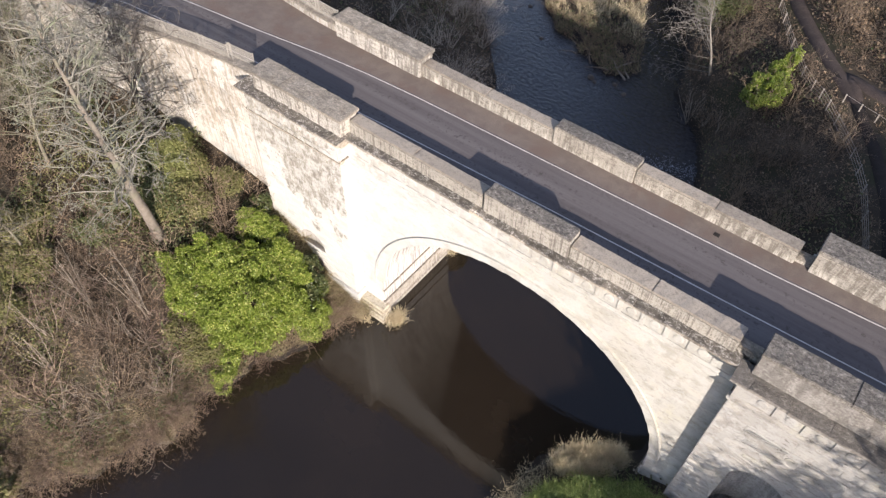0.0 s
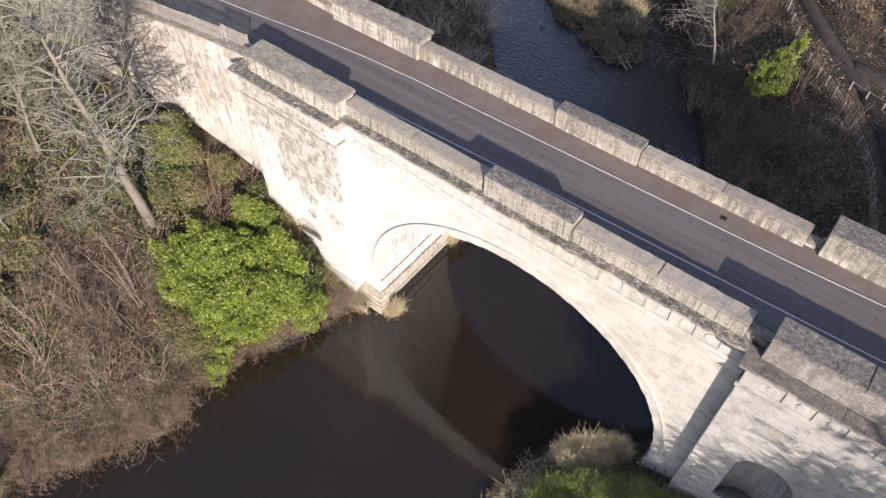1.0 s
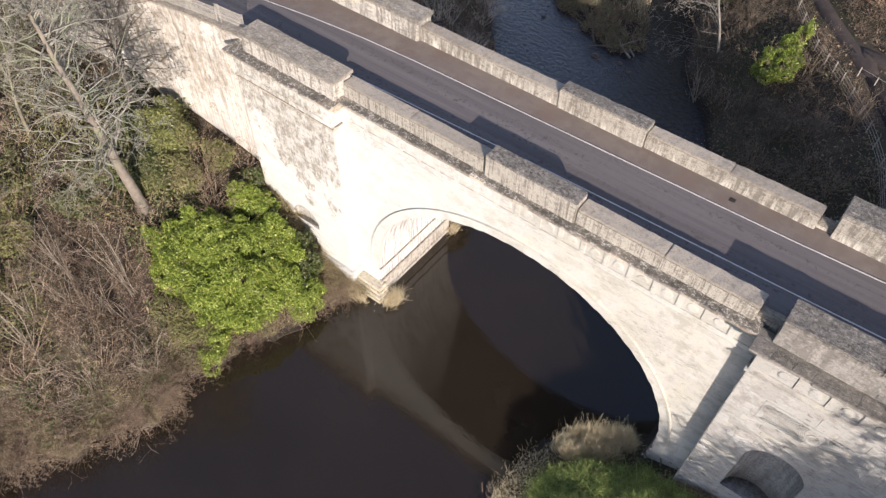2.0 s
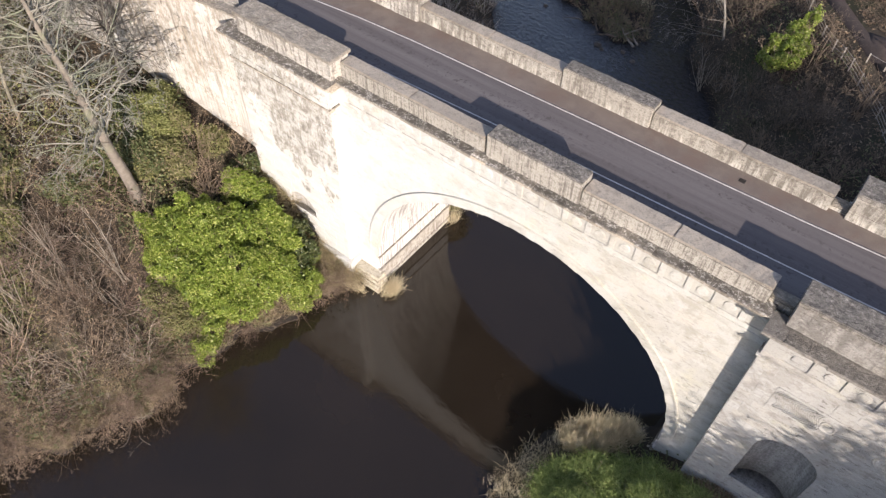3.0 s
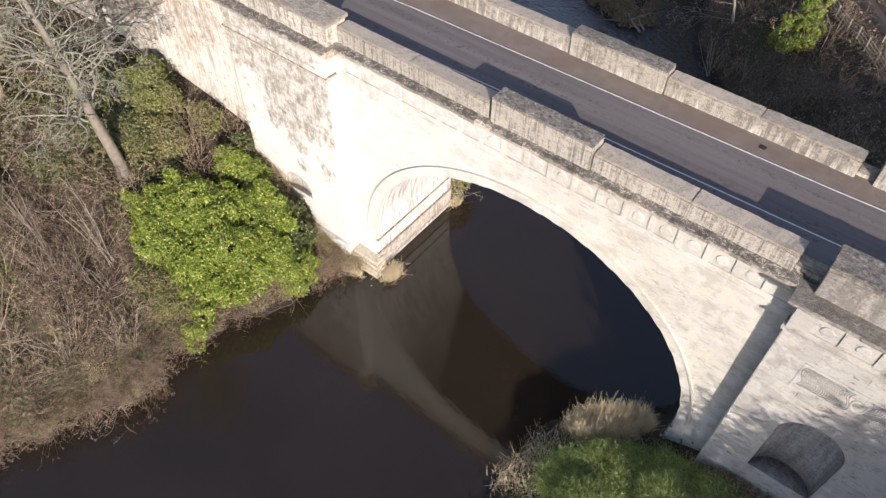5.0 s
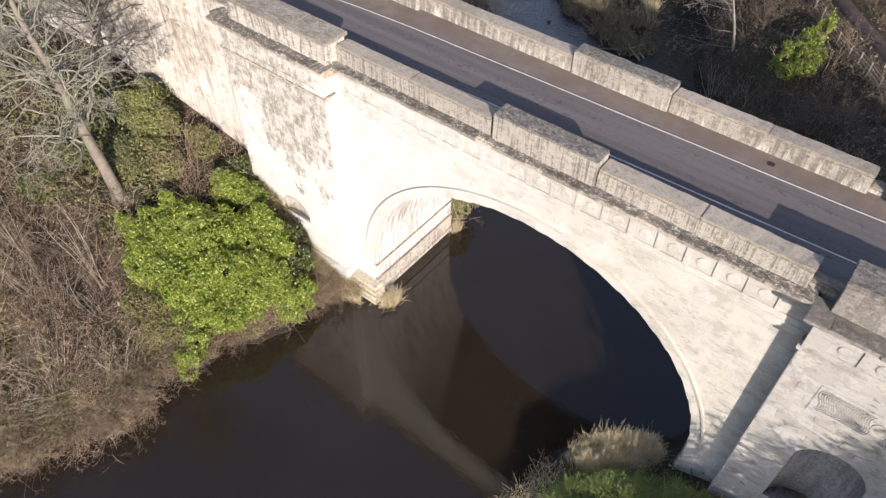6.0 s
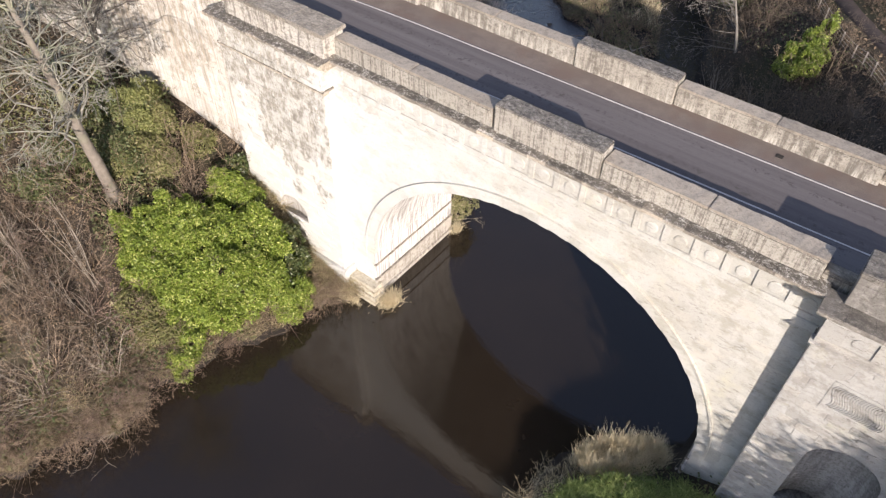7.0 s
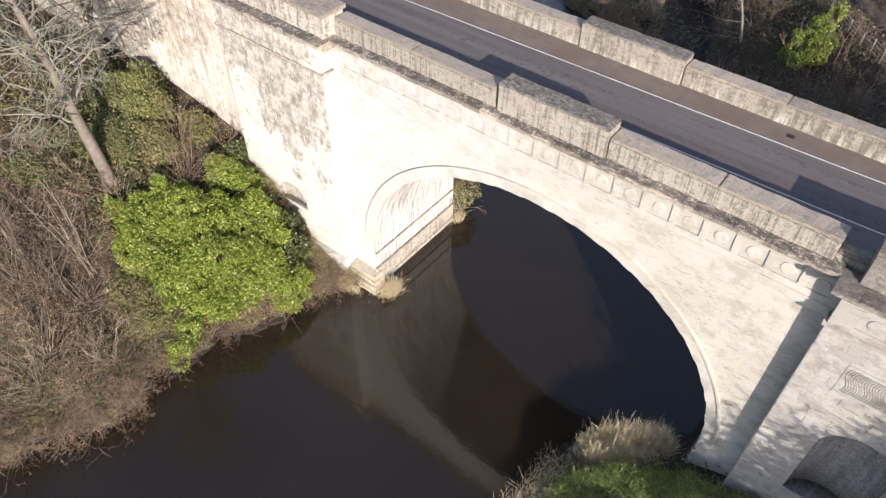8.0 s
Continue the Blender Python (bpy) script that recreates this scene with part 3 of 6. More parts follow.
def lay_stones(parent, x0, x1, z0, z1, course, place, mat, rnd, limit=300, clip=None, proud=0.02, lengths=(0.75, 0.95, 1.2), name="stone", tilt=0.0):
    """Courses of stones on a wall; place(a, c) gives the 3D pose of the wall at a along it, c up. Up to limit as parts, the rest joined."""
    rows = []
    z = z0
    while z < z1 - 0.12:
        h = min(course * rnd.choice((0.9, 1.0, 1.0, 1.12)), z1 - z)
        x = x0 - rnd.random() * 0.4
        while x < x1 - 0.01:
            w = rnd.choice(lengths)
            a, b = max(x, x0), min(x + w, x1)
            if x1 - b < 0.25:
                b = x1
            x = max(b, x + w)
            if b - a > 0.12:
                rows.append((a + 0.006, b - 0.006, z + 0.006, z + h - 0.006))
        z += h
    count, lv, lf = 0, [], []
    rnd.shuffle(rows)
    for a, b, c, d in rows:
        poly = [(a, c), (b, c), (b, d), (a, d)]
        if clip:
            poly = clip(a, b, c, d)
            if not poly:
                continue
        ma, mc = (poly[0][0] + poly[2][0]) / 2, (c + d) / 2
        local = [(p - ma, q - mc) for p, q in poly]
        pr = proud * rnd.uniform(0.55, 1.3)
        pr = round(pr, 3)
        if count < limit:
            ob = new(name, stone_mesh(local, mat, pr))
            ob.matrix_basis = place(ma, mc) @ Matrix.Rotation(rnd.gauss(0, tilt), 4, "X") @ Matrix.Rotation(rnd.gauss(0, tilt), 4, "Z")
            ob.parent = parent
            count += 1
        else:
            m = place(ma, mc) @ Matrix.Rotation(rnd.gauss(0, tilt), 4, "X") @ Matrix.Rotation(rnd.gauss(0, tilt), 4, "Z")
            me = stone_mesh(local, mat, pr)
            off = len(lv)
            lv += [m @ v.co for v in me.vertices]
            lf += [tuple(off + i for i in p.vertices) for p in me.polygons]
    if lv:
        me = bpy.data.meshes.new("masonry")
        me.from_pydata(lv, [], lf)
        me.materials.append(mat)
        ob = new("masonry", me)
        ob.parent = parent
        tagged(ob, kind="stuff")


def above_hood(a, b, c, d):
    """The piece of a stone outside the hood mould."""
    k = 5
    us = [a + (b - a) * i / k for i in range(k + 1)]
    low = [max(c, hood_z(u) + 0.13) for u in us]
    if all(v >= d - 0.03 for v in low):
        return None
    if all(v <= c + 1e-6 for v in low):
        return [(a, c), (b, c), (b, d), (a, d)]
    keep = [(u, v) for u, v in zip(us, low) if v < d - 0.02]
    if len(keep) < 2:
        return None
    top_a, top_b = keep[0][0], keep[-1][0]
    if top_b - top_a < 0.1:
        return None
    return keep + [(top_b, d), (top_a, d)]


def ring_bm(a0, b0, z0, a1, b1, z1, y0, y1, n=72):
    inner, outer = ellipse(a0, b0, z0, n), ellipse(a1, b1, z1, n)
    return prism_bm(outer + inner[::-1], y0, y1)


# arch ring: voussoirs one by one, hood mould round them
ring = part("arch_ring", ring_bm(A_IN + 0.01, B_IN + 0.01, Z_IN, A_HOOD, B_HOOD, Z_HOOD, Y_FACE - 0.03, Y_FACE + 0.3), LIME, bridge)
NV = 61
for i in range(NV):
    bm = bmesh.new()
    t0, t1 = math.pi * (i + 0.005) / NV, math.pi * (i + 0.995) / NV
    low = 0.02 - 0.075 * ((i * 0.618) % 1.0)
    poly = [(CX + a * math.cos(t), z + b * math.sin(t)) for a, b, z, t in
            ((A_IN + low, B_IN + low, Z_IN, t0), (A_HOOD - 0.02, B_HOOD - 0.02, Z_HOOD, t0), (A_HOOD - 0.02, B_HOOD - 0.02, Z_HOOD, t1), (A_IN + low, B_IN + low, Z_IN, t1))]
    part("voussoir", prism_bm(poly, Y_FACE - 0.055, Y_FACE - 0.02, bm=bm), LIME, ring)
part("hood_mould", ring_bm(A_HOOD, B_HOOD, Z_HOOD, A_HOOD + 0.11, B_HOOD + 0.11, Z_HOOD, Y_FACE - 0.14, Y_FACE + 0.2), LIME, bridge, "thin projecting limestone hood moulding")

# piers, plinths, stepped footings
rnd = random.Random(5)


def flat_wall(y):
    return lambda a, c: Matrix.Translation((a, y, c))


def side_wall(x, sign):
    """A wall looking to +x (sign 1) or -x, run along y."""
    return lambda a, c: Matrix.Translation((x, a, c)) @ Matrix.Rotation(radians(90 * sign), 4, "Z")


def niche_shape(x0, x1, z0, zs, n=14):
    r, c = (x1 - x0) / 2, (x0 + x1) / 2
    return [(x0, z0), (x1, z0)] + [(c + r * math.cos(math.pi * i / n), zs + r * math.sin(math.pi * i / n)) for i in range(n + 1)]


NICHES = ((-30.7, -28.15, 4.2, 4.6), (3.2, 6.3, 5.2, 9.2))


def outside_niche(nx0, nx1, nz0, nzs):
    r, cx = (nx1 - nx0) / 2, (nx0 + nx1) / 2

    def clip(a, b, c, d):
        if b <= nx0 or a >= nx1 or d <= nz0 or c >= nzs + r:
            return [(a, c), (b, c), (b, d), (a, d)]
        half = r if c < nzs else math.sqrt(max(r * r - (c - nzs) ** 2, 0))
        lo, hi = cx - half - 0.02, cx + half + 0.02
        if a < lo and b > hi:
            b = lo
        elif a < lo < b:
            b = lo
        elif a < hi < b:
            a = hi
        elif a >= lo and b <= hi:
            return None
        return [(a, c), (b, c), (b, d), (a, d)] if b - a > 0.08 else None
    return clip


def hole_wall(x0, x1, z0, z1, hole, y0, y1):
    """A wall slab with a round-headed hole through it."""
    n = len(hole)
    bm = bmesh.new()
    cx = sum(p[0] for p in hole) / n
    cz = sum(p[1] for p in hole) / n
    rim = []
    for a, c in hole:
        da, dc = a - cx, c - cz
        s = min((((x1 if da > 0 else x0) - cx) / da) if abs(da) > 1e-6 else 1e9, (((z1 if dc > 0 else z0) - cz) / dc) if abs(dc) > 1e-6 else 1e9)
        rim.append((cx + da * s, cz + dc * s))
    layers = []
    for y in (y0, y1):
        layers.append(([bm.verts.new((a, y, c)) for a, c in hole], [bm.verts.new((a, y, c)) for a, c in rim]))
    for i in range(n):
        j = (i + 1) % n
        for inner, outer in layers:
            bm.faces.new((inner[i], inner[j], outer[j], outer[i]))
        bm.faces.new((layers[0][0][i], layers[0][0][j], layers[1][0][j], layers[1][0][i]))
    corners = [(x0, z0), (x1, z0), (x1, z1), (x0, z1)]
    for i in range(n):
        j = (i + 1) % n
        (ai, ci), (aj, cj) = rim[i], rim[j]
        if abs(ai - aj) > 1e-4 and abs(ci - cj) > 1e-4:
            k = min(corners, key=lambda q: abs(q[0] - (ai + aj) / 2) + abs(q[1] - (ci + cj) / 2))
            for y, (inner, outer) in zip((y0, y1), layers):
                bm.faces.new((outer[i], outer[j], bm.verts.new((k[0], y, k[1]))))
    bmesh.ops.recalc_face_normals(bm, faces=bm.faces)
    return bm


def niche_back(nx0, nx1, nz0, nzs, y0, depth):
    """The curved inside of a niche with its half dome and sill."""
    r, cx = (nx1 - nx0) / 2, (nx0 + nx1) / 2
    bm = bmesh.new()
    n = 14
    rows = []
    r -= 0.012
    for z in (nz0 + 0.015, (nz0 + nzs) / 2, nzs):
        rows.append([bm.verts.new((cx + r * math.cos(math.pi * i / n), y0 + depth * math.sin(math.pi * i / n), z)) for i in range(n + 1)])
    for k in range(1, 8):
        e = math.pi / 2 * k / 8
        rows.append([bm.verts.new((cx + r * math.cos(e) * math.cos(math.pi * i / n), y0 + depth * math.cos(e) * math.sin(math.pi * i / n), nzs + r * math.sin(e))) for i in range(n + 1)])
    for p, q in zip(rows, rows[1:]):
        for i in range(n):
            bm.faces.new((p[i], p[i + 1], q[i + 1], q[i]))
    tip = bm.verts.new((cx, y0, nzs + r))
    for i in range(n):
        bm.faces.new((rows[-1][i], rows[-1][i + 1], tip))
    bm.faces.new(rows[0])
    return bm


for k, (x0, x1) in enumerate(PIERS):
    pier = thing("pier", "", "")
    pier.parent = bridge
    nic = NICHES[k]
    body = LIME_STAINED if k == 0 else PIER_GREY
    part("pier_core", box_bm(x0, x1, Y_PIER + 1.62, 32.0, -2, 17.3), LIME, pier)
    part("pier_front", hole_wall(x0, x1, -2, 17.3, niche_shape(*nic), Y_PIER, Y_PIER + 1.6), body, pier)
    for xa, xb in ((x0, x0 + 0.4), (x1 - 0.4, x1)):
        part("pier_cheek", box_bm(xa + 0.003, xb - 0.003, Y_PIER + 0.012, Y_PIER + 1.615, -2, 17.29), body, pier)
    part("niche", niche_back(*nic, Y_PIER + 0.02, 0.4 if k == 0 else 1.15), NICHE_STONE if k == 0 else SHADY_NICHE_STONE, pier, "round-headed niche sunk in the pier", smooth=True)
    part("plinth", box_bm(x0 - 0.22, x1 + 0.22, Y_PIER - 0.22, 31.6, -2, 1.75, 0.05), LIME, pier)
    lay_stones(pier, x0 + 0.02, x1 - 0.02, 1.8, 15.6, 0.46, flat_wall(Y_PIER), body, rnd, 280, outside_niche(*nic), 0.045 if k == 0 else 0.012, tilt=0.03 if k == 0 else 0.015)
    inner = x1 if k == 0 else x0
    lay_stones(pier, Y_PIER + 0.02, Y_FACE - 0.02, 1.8, 15.6, 0.46, side_wall(inner, 1 if k == 0 else -1), LIME, rnd, 60, None, 0.018, (0.45, 0.9))

# spandrel ashlar
spandrel = thing("spandrel_wall", "", "")
spandrel.parent = bridge
lay_stones(spandrel, PIERS[0][1] + 0.02, PIERS[1][0] - 0.02, 1.2, 15.62, 0.46, flat_wall(Y_FACE), LIME, rnd, 300, above_hood, 0.008)

# string course and frieze panels
def moulding(x0, x1, y_face, rows, mat, parent, name, ends=0.0):
    """A run along x; rows of (out, z) give its section in front of the face."""
    poly = [(y_face - o, z) for o, z in rows] + [(y_face + 0.3, rows[-1][1]), (y_face + 0.3, rows[0][1])]
    return part(name, prism_bm(poly, x0 - ends, x1 + ends, "x"), mat, parent)


STRING = [(0.0, 15.62), (0.05, 15.66), (0.09, 15.70), (0.09, 15.80), (0.02, 15.83)]
CORN = [(0.0, 17.22), (0.1, 17.26), (0.12, 17.36), (0.27, 17.44), (0.42, 17.5), (0.48, 17.58), (0.48, 17.70), (0.44, 17.74)]
moulding(PIERS[0][1], PIERS[1][0], Y_FACE, STRING, LIME, bridge, "string_course")
PIER_STRING = [(0.0, 15.60), (0.09, 15.65), (0.15, 15.70), (0.15, 15.81), (0.02, 15.85)]
for (x0, x1), mat in zip(PIERS, (CORNICE, PIER_GREY)):
    moulding(x0, x1, Y_PIER, PIER_STRING, mat, bridge, "string_course", 0.13)


def frieze(xa, xb, y, step, mat, shift=0.0):
    """A band of sunk square panels, each with a round boss."""
    fr = part("frieze", box_bm(xa, xb, y - 0.004, y + 0.3, 15.82, 17.3), mat, bridge)
    n = int((xb - xa - 0.3) / step)
    first = (xa + xb) / 2 - (n - 1) * step / 2 + shift
    w, z0, z1, out = step * 0.385, 16.14, 17.1, y - (0.1 if mat is LIME_STAINED else 0.06)
    part("rail", box_bm(xa, xb, out, y - 0.006, z1, 17.29, 0.012), mat, fr)
    part("rail", box_bm(xa, xb, out, y - 0.006, 15.83, z0, 0.012), mat, fr)
    for i in range(n + 1):
        a, b = (xa if i == 0 else first + (i - 1) * step + w), (xb if i == n else first + i * step - w)
        if b - a > 0.05:
            part("stile", box_bm(a, b, out, y - 0.006, z0 + 0.001, z1 - 0.001, 0.012), mat, fr)
    for i in range(n):
        c = first + i * step
        bm = bmesh.new()
        zc = (z0 + z1) / 2
        rings = [(0.29, 0.0), (0.285, 0.03), (0.24, 0.042), (0.12, 0.045), (0.05, 0.04)]
        rows = [[bm.verts.new((c + r * math.cos(2 * math.pi * k / 18), y - 0.004 - o, zc + r * math.sin(2 * math.pi * k / 18))) for k in range(18)] for r, o in rings]
        for p, q in zip(rows, rows[1:]):
            for k in range(18):
                bm.faces.new((p[k], p[(k + 1) % 18], q[(k + 1) % 18], q[k]))
        bm.faces.new(rows[-1])
        bmesh.ops.recalc_face_normals(bm, faces=bm.faces)
        part("boss", bm, mat, fr)
        part("ledge", box_bm(c - w + 0.004, c + w - 0.004, out + 0.012, y - 0.005, z0 + 0.001, z0 + 0.035, 0.006), PIER_GREY if mat is LIME else mat, fr)


frieze(PIERS[0][1], PIERS[1][0], Y_FACE, 1.345, LIME, 0.28)
frieze(PIERS[0][0], PIERS[0][1], Y_PIER, 1.42, LIME_STAINED)
frieze(PIERS[1][0], PIERS[1][1], Y_PIER, 1.42, PIER_GREY)
for k, (x0, x1) in enumerate(PIERS):
    inner = x1 if k == 0 else x0
    s = 1 if k == 0 else -1
    part("frieze_return", box_bm(min(inner, inner + 0.004 * s), max(inner, inner + 0.004 * s), Y_PIER, Y_FACE, 15.82, 17.3), LIME, bridge)
    poly = [(inner + s * o, z) for o, z in STRING] + [(inner - s * 0.3, 15.86), (inner - s * 0.3, 15.62)]
    part("string_course", prism_bm(poly, Y_PIER + 0.302, Y_FACE - 0.112), CORNICE, bridge)

# fluted wave panel on the right pier
wave = part("wave_panel", box_bm(2.6, 7.6, Y_PIER - 0.02, Y_PIER + 0.05, 12.75, 14.3), PIER_GREY, bridge, "panel carved with wavy flutes")
for i in range(48):
    cx = 2.76 + i * 0.1
    if abs(cx - 5.1) < 0.3:
        continue
    s = 1 if cx < 5.1 else -1
    bm = bmesh.new()
    rows = []
    for j in range(13):
        v = j / 12
        x = cx + s * 0.11 * math.sin(2 * math.pi * v)
        z = 12.86 + 1.33 * v
        rows.append([bm.verts.new((x + dx, Y_PIER - dy, z)) for dx, dy in ((-0.043, 0.02), (-0.026, 0.05), (0.026, 0.05), (0.043, 0.02))])
    for p, q in zip(rows, rows[1:]):
        for m in range(3):
            bm.faces.new((p[m], p[m + 1], q[m + 1], q[m]))
    bmesh.ops.recalc_face_normals(bm, faces=bm.faces)
    part("flute", bm, PIER_GREY, wave)
bm = bmesh.new()
rings = [(0.34, 0.02), (0.33, 0.055), (0.27, 0.055), (0.24, 0.03), (0.05, 0.045)]
rows = [[bm.verts.new((5.1 + r * math.cos(math.pi * k / 10), Y_PIER - o, 13.52 + r * 1.25 * math.sin(math.pi * k / 10))) for k in range(20)] for r, o in rings]
for p, q in zip(rows, rows[1:]):
    for k in range(20):
        bm.faces.new((p[k], p[(k + 1) % 20], q[(k + 1) % 20], q[k]))
bm.faces.new(rows[-1])
bmesh.ops.recalc_face_normals(bm, faces=bm.faces)
part("medallion", bm, PIER_GREY, wave)
bm = bmesh.new()
for a, b, c, d in ((2.52, 7.68, 14.3, 14.38), (2.52, 7.68, 12.67, 12.75), (2.52, 2.6, 12.75, 14.3), (7.6, 7.68, 12.75, 14.3)):
    box_bm(a, b, Y_PIER - 0.035, Y_PIER, c, d, 0.012, bm)
part("panel_border", bm, PIER_GREY, wave)

# cornice: one stone after another
def cornice_run(xa, xb, y, parent, mat=CORNICE):
    n = max(1, round((xb - xa) / 0.95))
    for i in range(n):
        a, b = xa + (xb - xa) * i / n, xa + (xb - xa) * (i + 1) / n
        dy, dz = rnd.uniform(-0.02, 0.03), rnd.uniform(-0.02, 0.012)
        poly = [(y - o + dy + rnd.uniform(-0.01, 0.01), z + dz) for o, z in CORN] + [(y + 0.9, 17.76), (y + 0.9, 17.22)]
        part("cornice_stone", prism_bm(poly, a + 0.004, b - 0.004, "x"), mat, parent)


cornice = thing("cornice", "", "")
cornice.parent = bridge
cornice_run(PIERS[0][1] + 0.4, PIERS[1][0] - 0.4, Y_FACE, cornice)
for (x0, x1), mat in zip(PIERS, (CORNICE, DULL_CORNICE)):
    cornice_run(x0 - 0.42, x1 + 0.42, Y_PIER, cornice, mat)

# parapets, blocks, copings
def rough_box(x0, x1, y0, y1, z0, z1, amp, seed, step=0.35):
    """A weathered slab: its edges and faces a little uneven."""
    bm = box_bm(x0, x1, y0, y1, z0, z1, 0.04)
    n = max(1, int((x1 - x0) / step))
    for i in range(1, n):
        x = x0 + (x1 - x0) * i / n
        g = bm.verts[:] + bm.edges[:] + bm.faces[:]
        bmesh.ops.bisect_plane(bm, geom=g, plane_co=(x, 0, 0), plane_no=(1, 0, 0))
    for v in bm.verts:
        k = v.co * 1.7 + Vector((seed * 3.1, 0, 0))
        v.co += Vector((0, noise.noise(k), noise.noise(k + Vector((9, 4, 2))))) * amp
    return bm


def wall_block(x0, x1, y0, y1, z1, name, coping=0.22, over=0.05, slabs=1, mat=None, stones=0, body=None):
    """A length of parapet: body, coping stones and, where they show, its courses."""
    blk = thing(name, "", "")
    blk.parent = bridge
    part("wall_body", rough_box(x0, x1, y0, y1, 17.4, z1 - coping + 0.01, 0.02, x0), body or PARAPET, blk)
    for i in range(slabs):
        a, b = x0 + (x1 - x0) * i / slabs, x0 + (x1 - x0) * (i + 1) / slabs
        a, b = a - (over if i == 0 else -0.004), b + (over if i == slabs - 1 else -0.004)
        part("coping_stone", rough_box(a, b, y0 - over, y1 + over, z1 - coping, z1, 0.035, b, 0.2), mat or COPING, blk)
    if stones:
        lay_stones(blk, x0 + 0.01, x1 - 0.01, 17.68, z1 - coping - 0.01, stones, flat_wall(y0), body or PARAPET, rnd, 200, None, 0.03 if stones < 0.6 else 0.012, (0.5, 0.7, 0.95) if stones < 0.6 else (0.9, 1.2, 1.5), tilt=0.03 if stones < 0.6 else 0.006)
    return blk


NP0, NP1 = 23.02, 23.92
wall_block(-24.85, -14.9, NP0, NP1, 18.72, "parapet", 0.1, 0.004, 2, TAN_COPING, body=NEAR_PARAPET)
wall_block(-14.7, -9.2, NP0 - 0.1, NP1 + 0.06, 19.16, "parapet_block", 0.07, 0.0, 1, BLOCK_TOP, body=NEAR_PARAPET)
wall_block(-9.15, 0.22, NP0, NP1 + 0.1, 18.74, "parapet", 0.1, 0.004, 2, TAN_COPING, body=NEAR_PARAPET)
wall_block(-32.7, -24.95, 22.35, NP1 - 0.1, 19.13, "parapet_block", 0.24, 0.13, 3, stones=0.42, body=BLOCK_STONE)
wall_block(1.32, 9.4, 22.5, NP1, 19.45, "parapet_block", 0.26, 0.05, 2, mat=BLOCK_TOP, stones=0.62, body=GREY_BLOCK)
wall_block(0.22, 1.32, NP0 + 0.25, NP1, 18.1, "parapet", 0.12, 0.0)
FP0, FP1 = 30.15, 31.0
wall_block(-24.95, -14.75, FP0, FP1 + 0.05, 18.62, "parapet", 0.1, 0.004, 2, TAN_COPING)
wall_block(-14.7, -9.2, FP0 - 0.06, FP1 + 0.1, 18.98, "parapet_block", 0.07, 0.0, 1, BLOCK_TOP)
wall_block(-9.15, 0.4, FP0 + 0.05, FP1 + 0.1, 18.66, "parapet", 0.1, 0.004, 2, TAN_COPING)
wall_block(-32.5, -24.97, FP0 - 0.25, FP1 + 0.3, 19.2, "parapet_block", 0.26, 0.12, 3, stones=0.3, body=BLOCK_STONE)
wall_block(1.2, 9.5, FP0 + 0.05, FP1 + 0.7, 19.4, "parapet_block", 0.26, 0.05, 2, mat=BLOCK_TOP, stones=0.62)
wall_block(0.4, 1.2, FP0 + 0.3, FP1 + 0.1, 18.0, "parapet", 0.12, 0.0)

# stones of the barrel above the west impost
barrel = thing("barrel", "", "")
barrel.parent = bridge
arc = []
acc = 0.0
for i in range(400):
    t = math.pi - i * 0.004
    p = Vector((CX + (A_IN - 0.004) * math.cos(t), 0, Z_IN + (B_IN - 0.004) * math.sin(t)))
    acc += (p - arc[-1][1]).length if arc else 0.0
    arc.append((acc, p, t))


def on_barrel(a, c):
    _, p, t = min(arc, key=lambda q: abs(q[0] - c))
    n = Vector((-math.cos(t) / A_IN, 0, -math.sin(t) / B_IN)).normalized()
    up = Vector((n.z, 0, -n.x)) * -1
    m = Matrix(((0, -n.x, up.x), (1, 0, 0), (0, -n.z, up.z))).to_4x4()
    return Matrix.Translation((p.x, a, p.z)) @ m


lay_stones(barrel, Y_FACE + 0.32, Y_BACK - 0.02, 0.1, 8.5, 0.42, on_barrel, BARREL_STONE, rnd, 200, None, 0.02, (0.9, 1.2, 1.5))

# footings inside the arch
for s in (-1, 1):
    xw = CX + s * A_IN
    for z0, z1, out, mat in ((2.92, 3.9, 0.015, BARREL_STONE), (2.8, 2.92, 0.1, CORNICE), (1.62, 2.8, 0.05, BARREL_STONE), (1.5, 1.62, 0.16, CORNICE), (0.3, 1.5, 0.1, FOOTING), (-2, 0.3, 0.2, FOOTING)):
        a, b = sorted((xw + s * 0.1, xw - s * out))
        part("impost", box_bm(a, b, Y_FACE - 0.06 - out * 0.6, Y_BACK, z0, z1, 0.04), mat, bridge)
    for i in range(5):
        a, b = sorted((xw + s * 1.9, xw - s * (0.3 + 0.1 * (4 - i))))
        part("footing_step", box_bm(a, b, Y_FACE - 1.15 + 0.13 * i, Y_FACE + 0.2, -0.5 + 0.33 * i, -0.14 + 0.33 * i, 0.03), STEP_STONE, bridge)


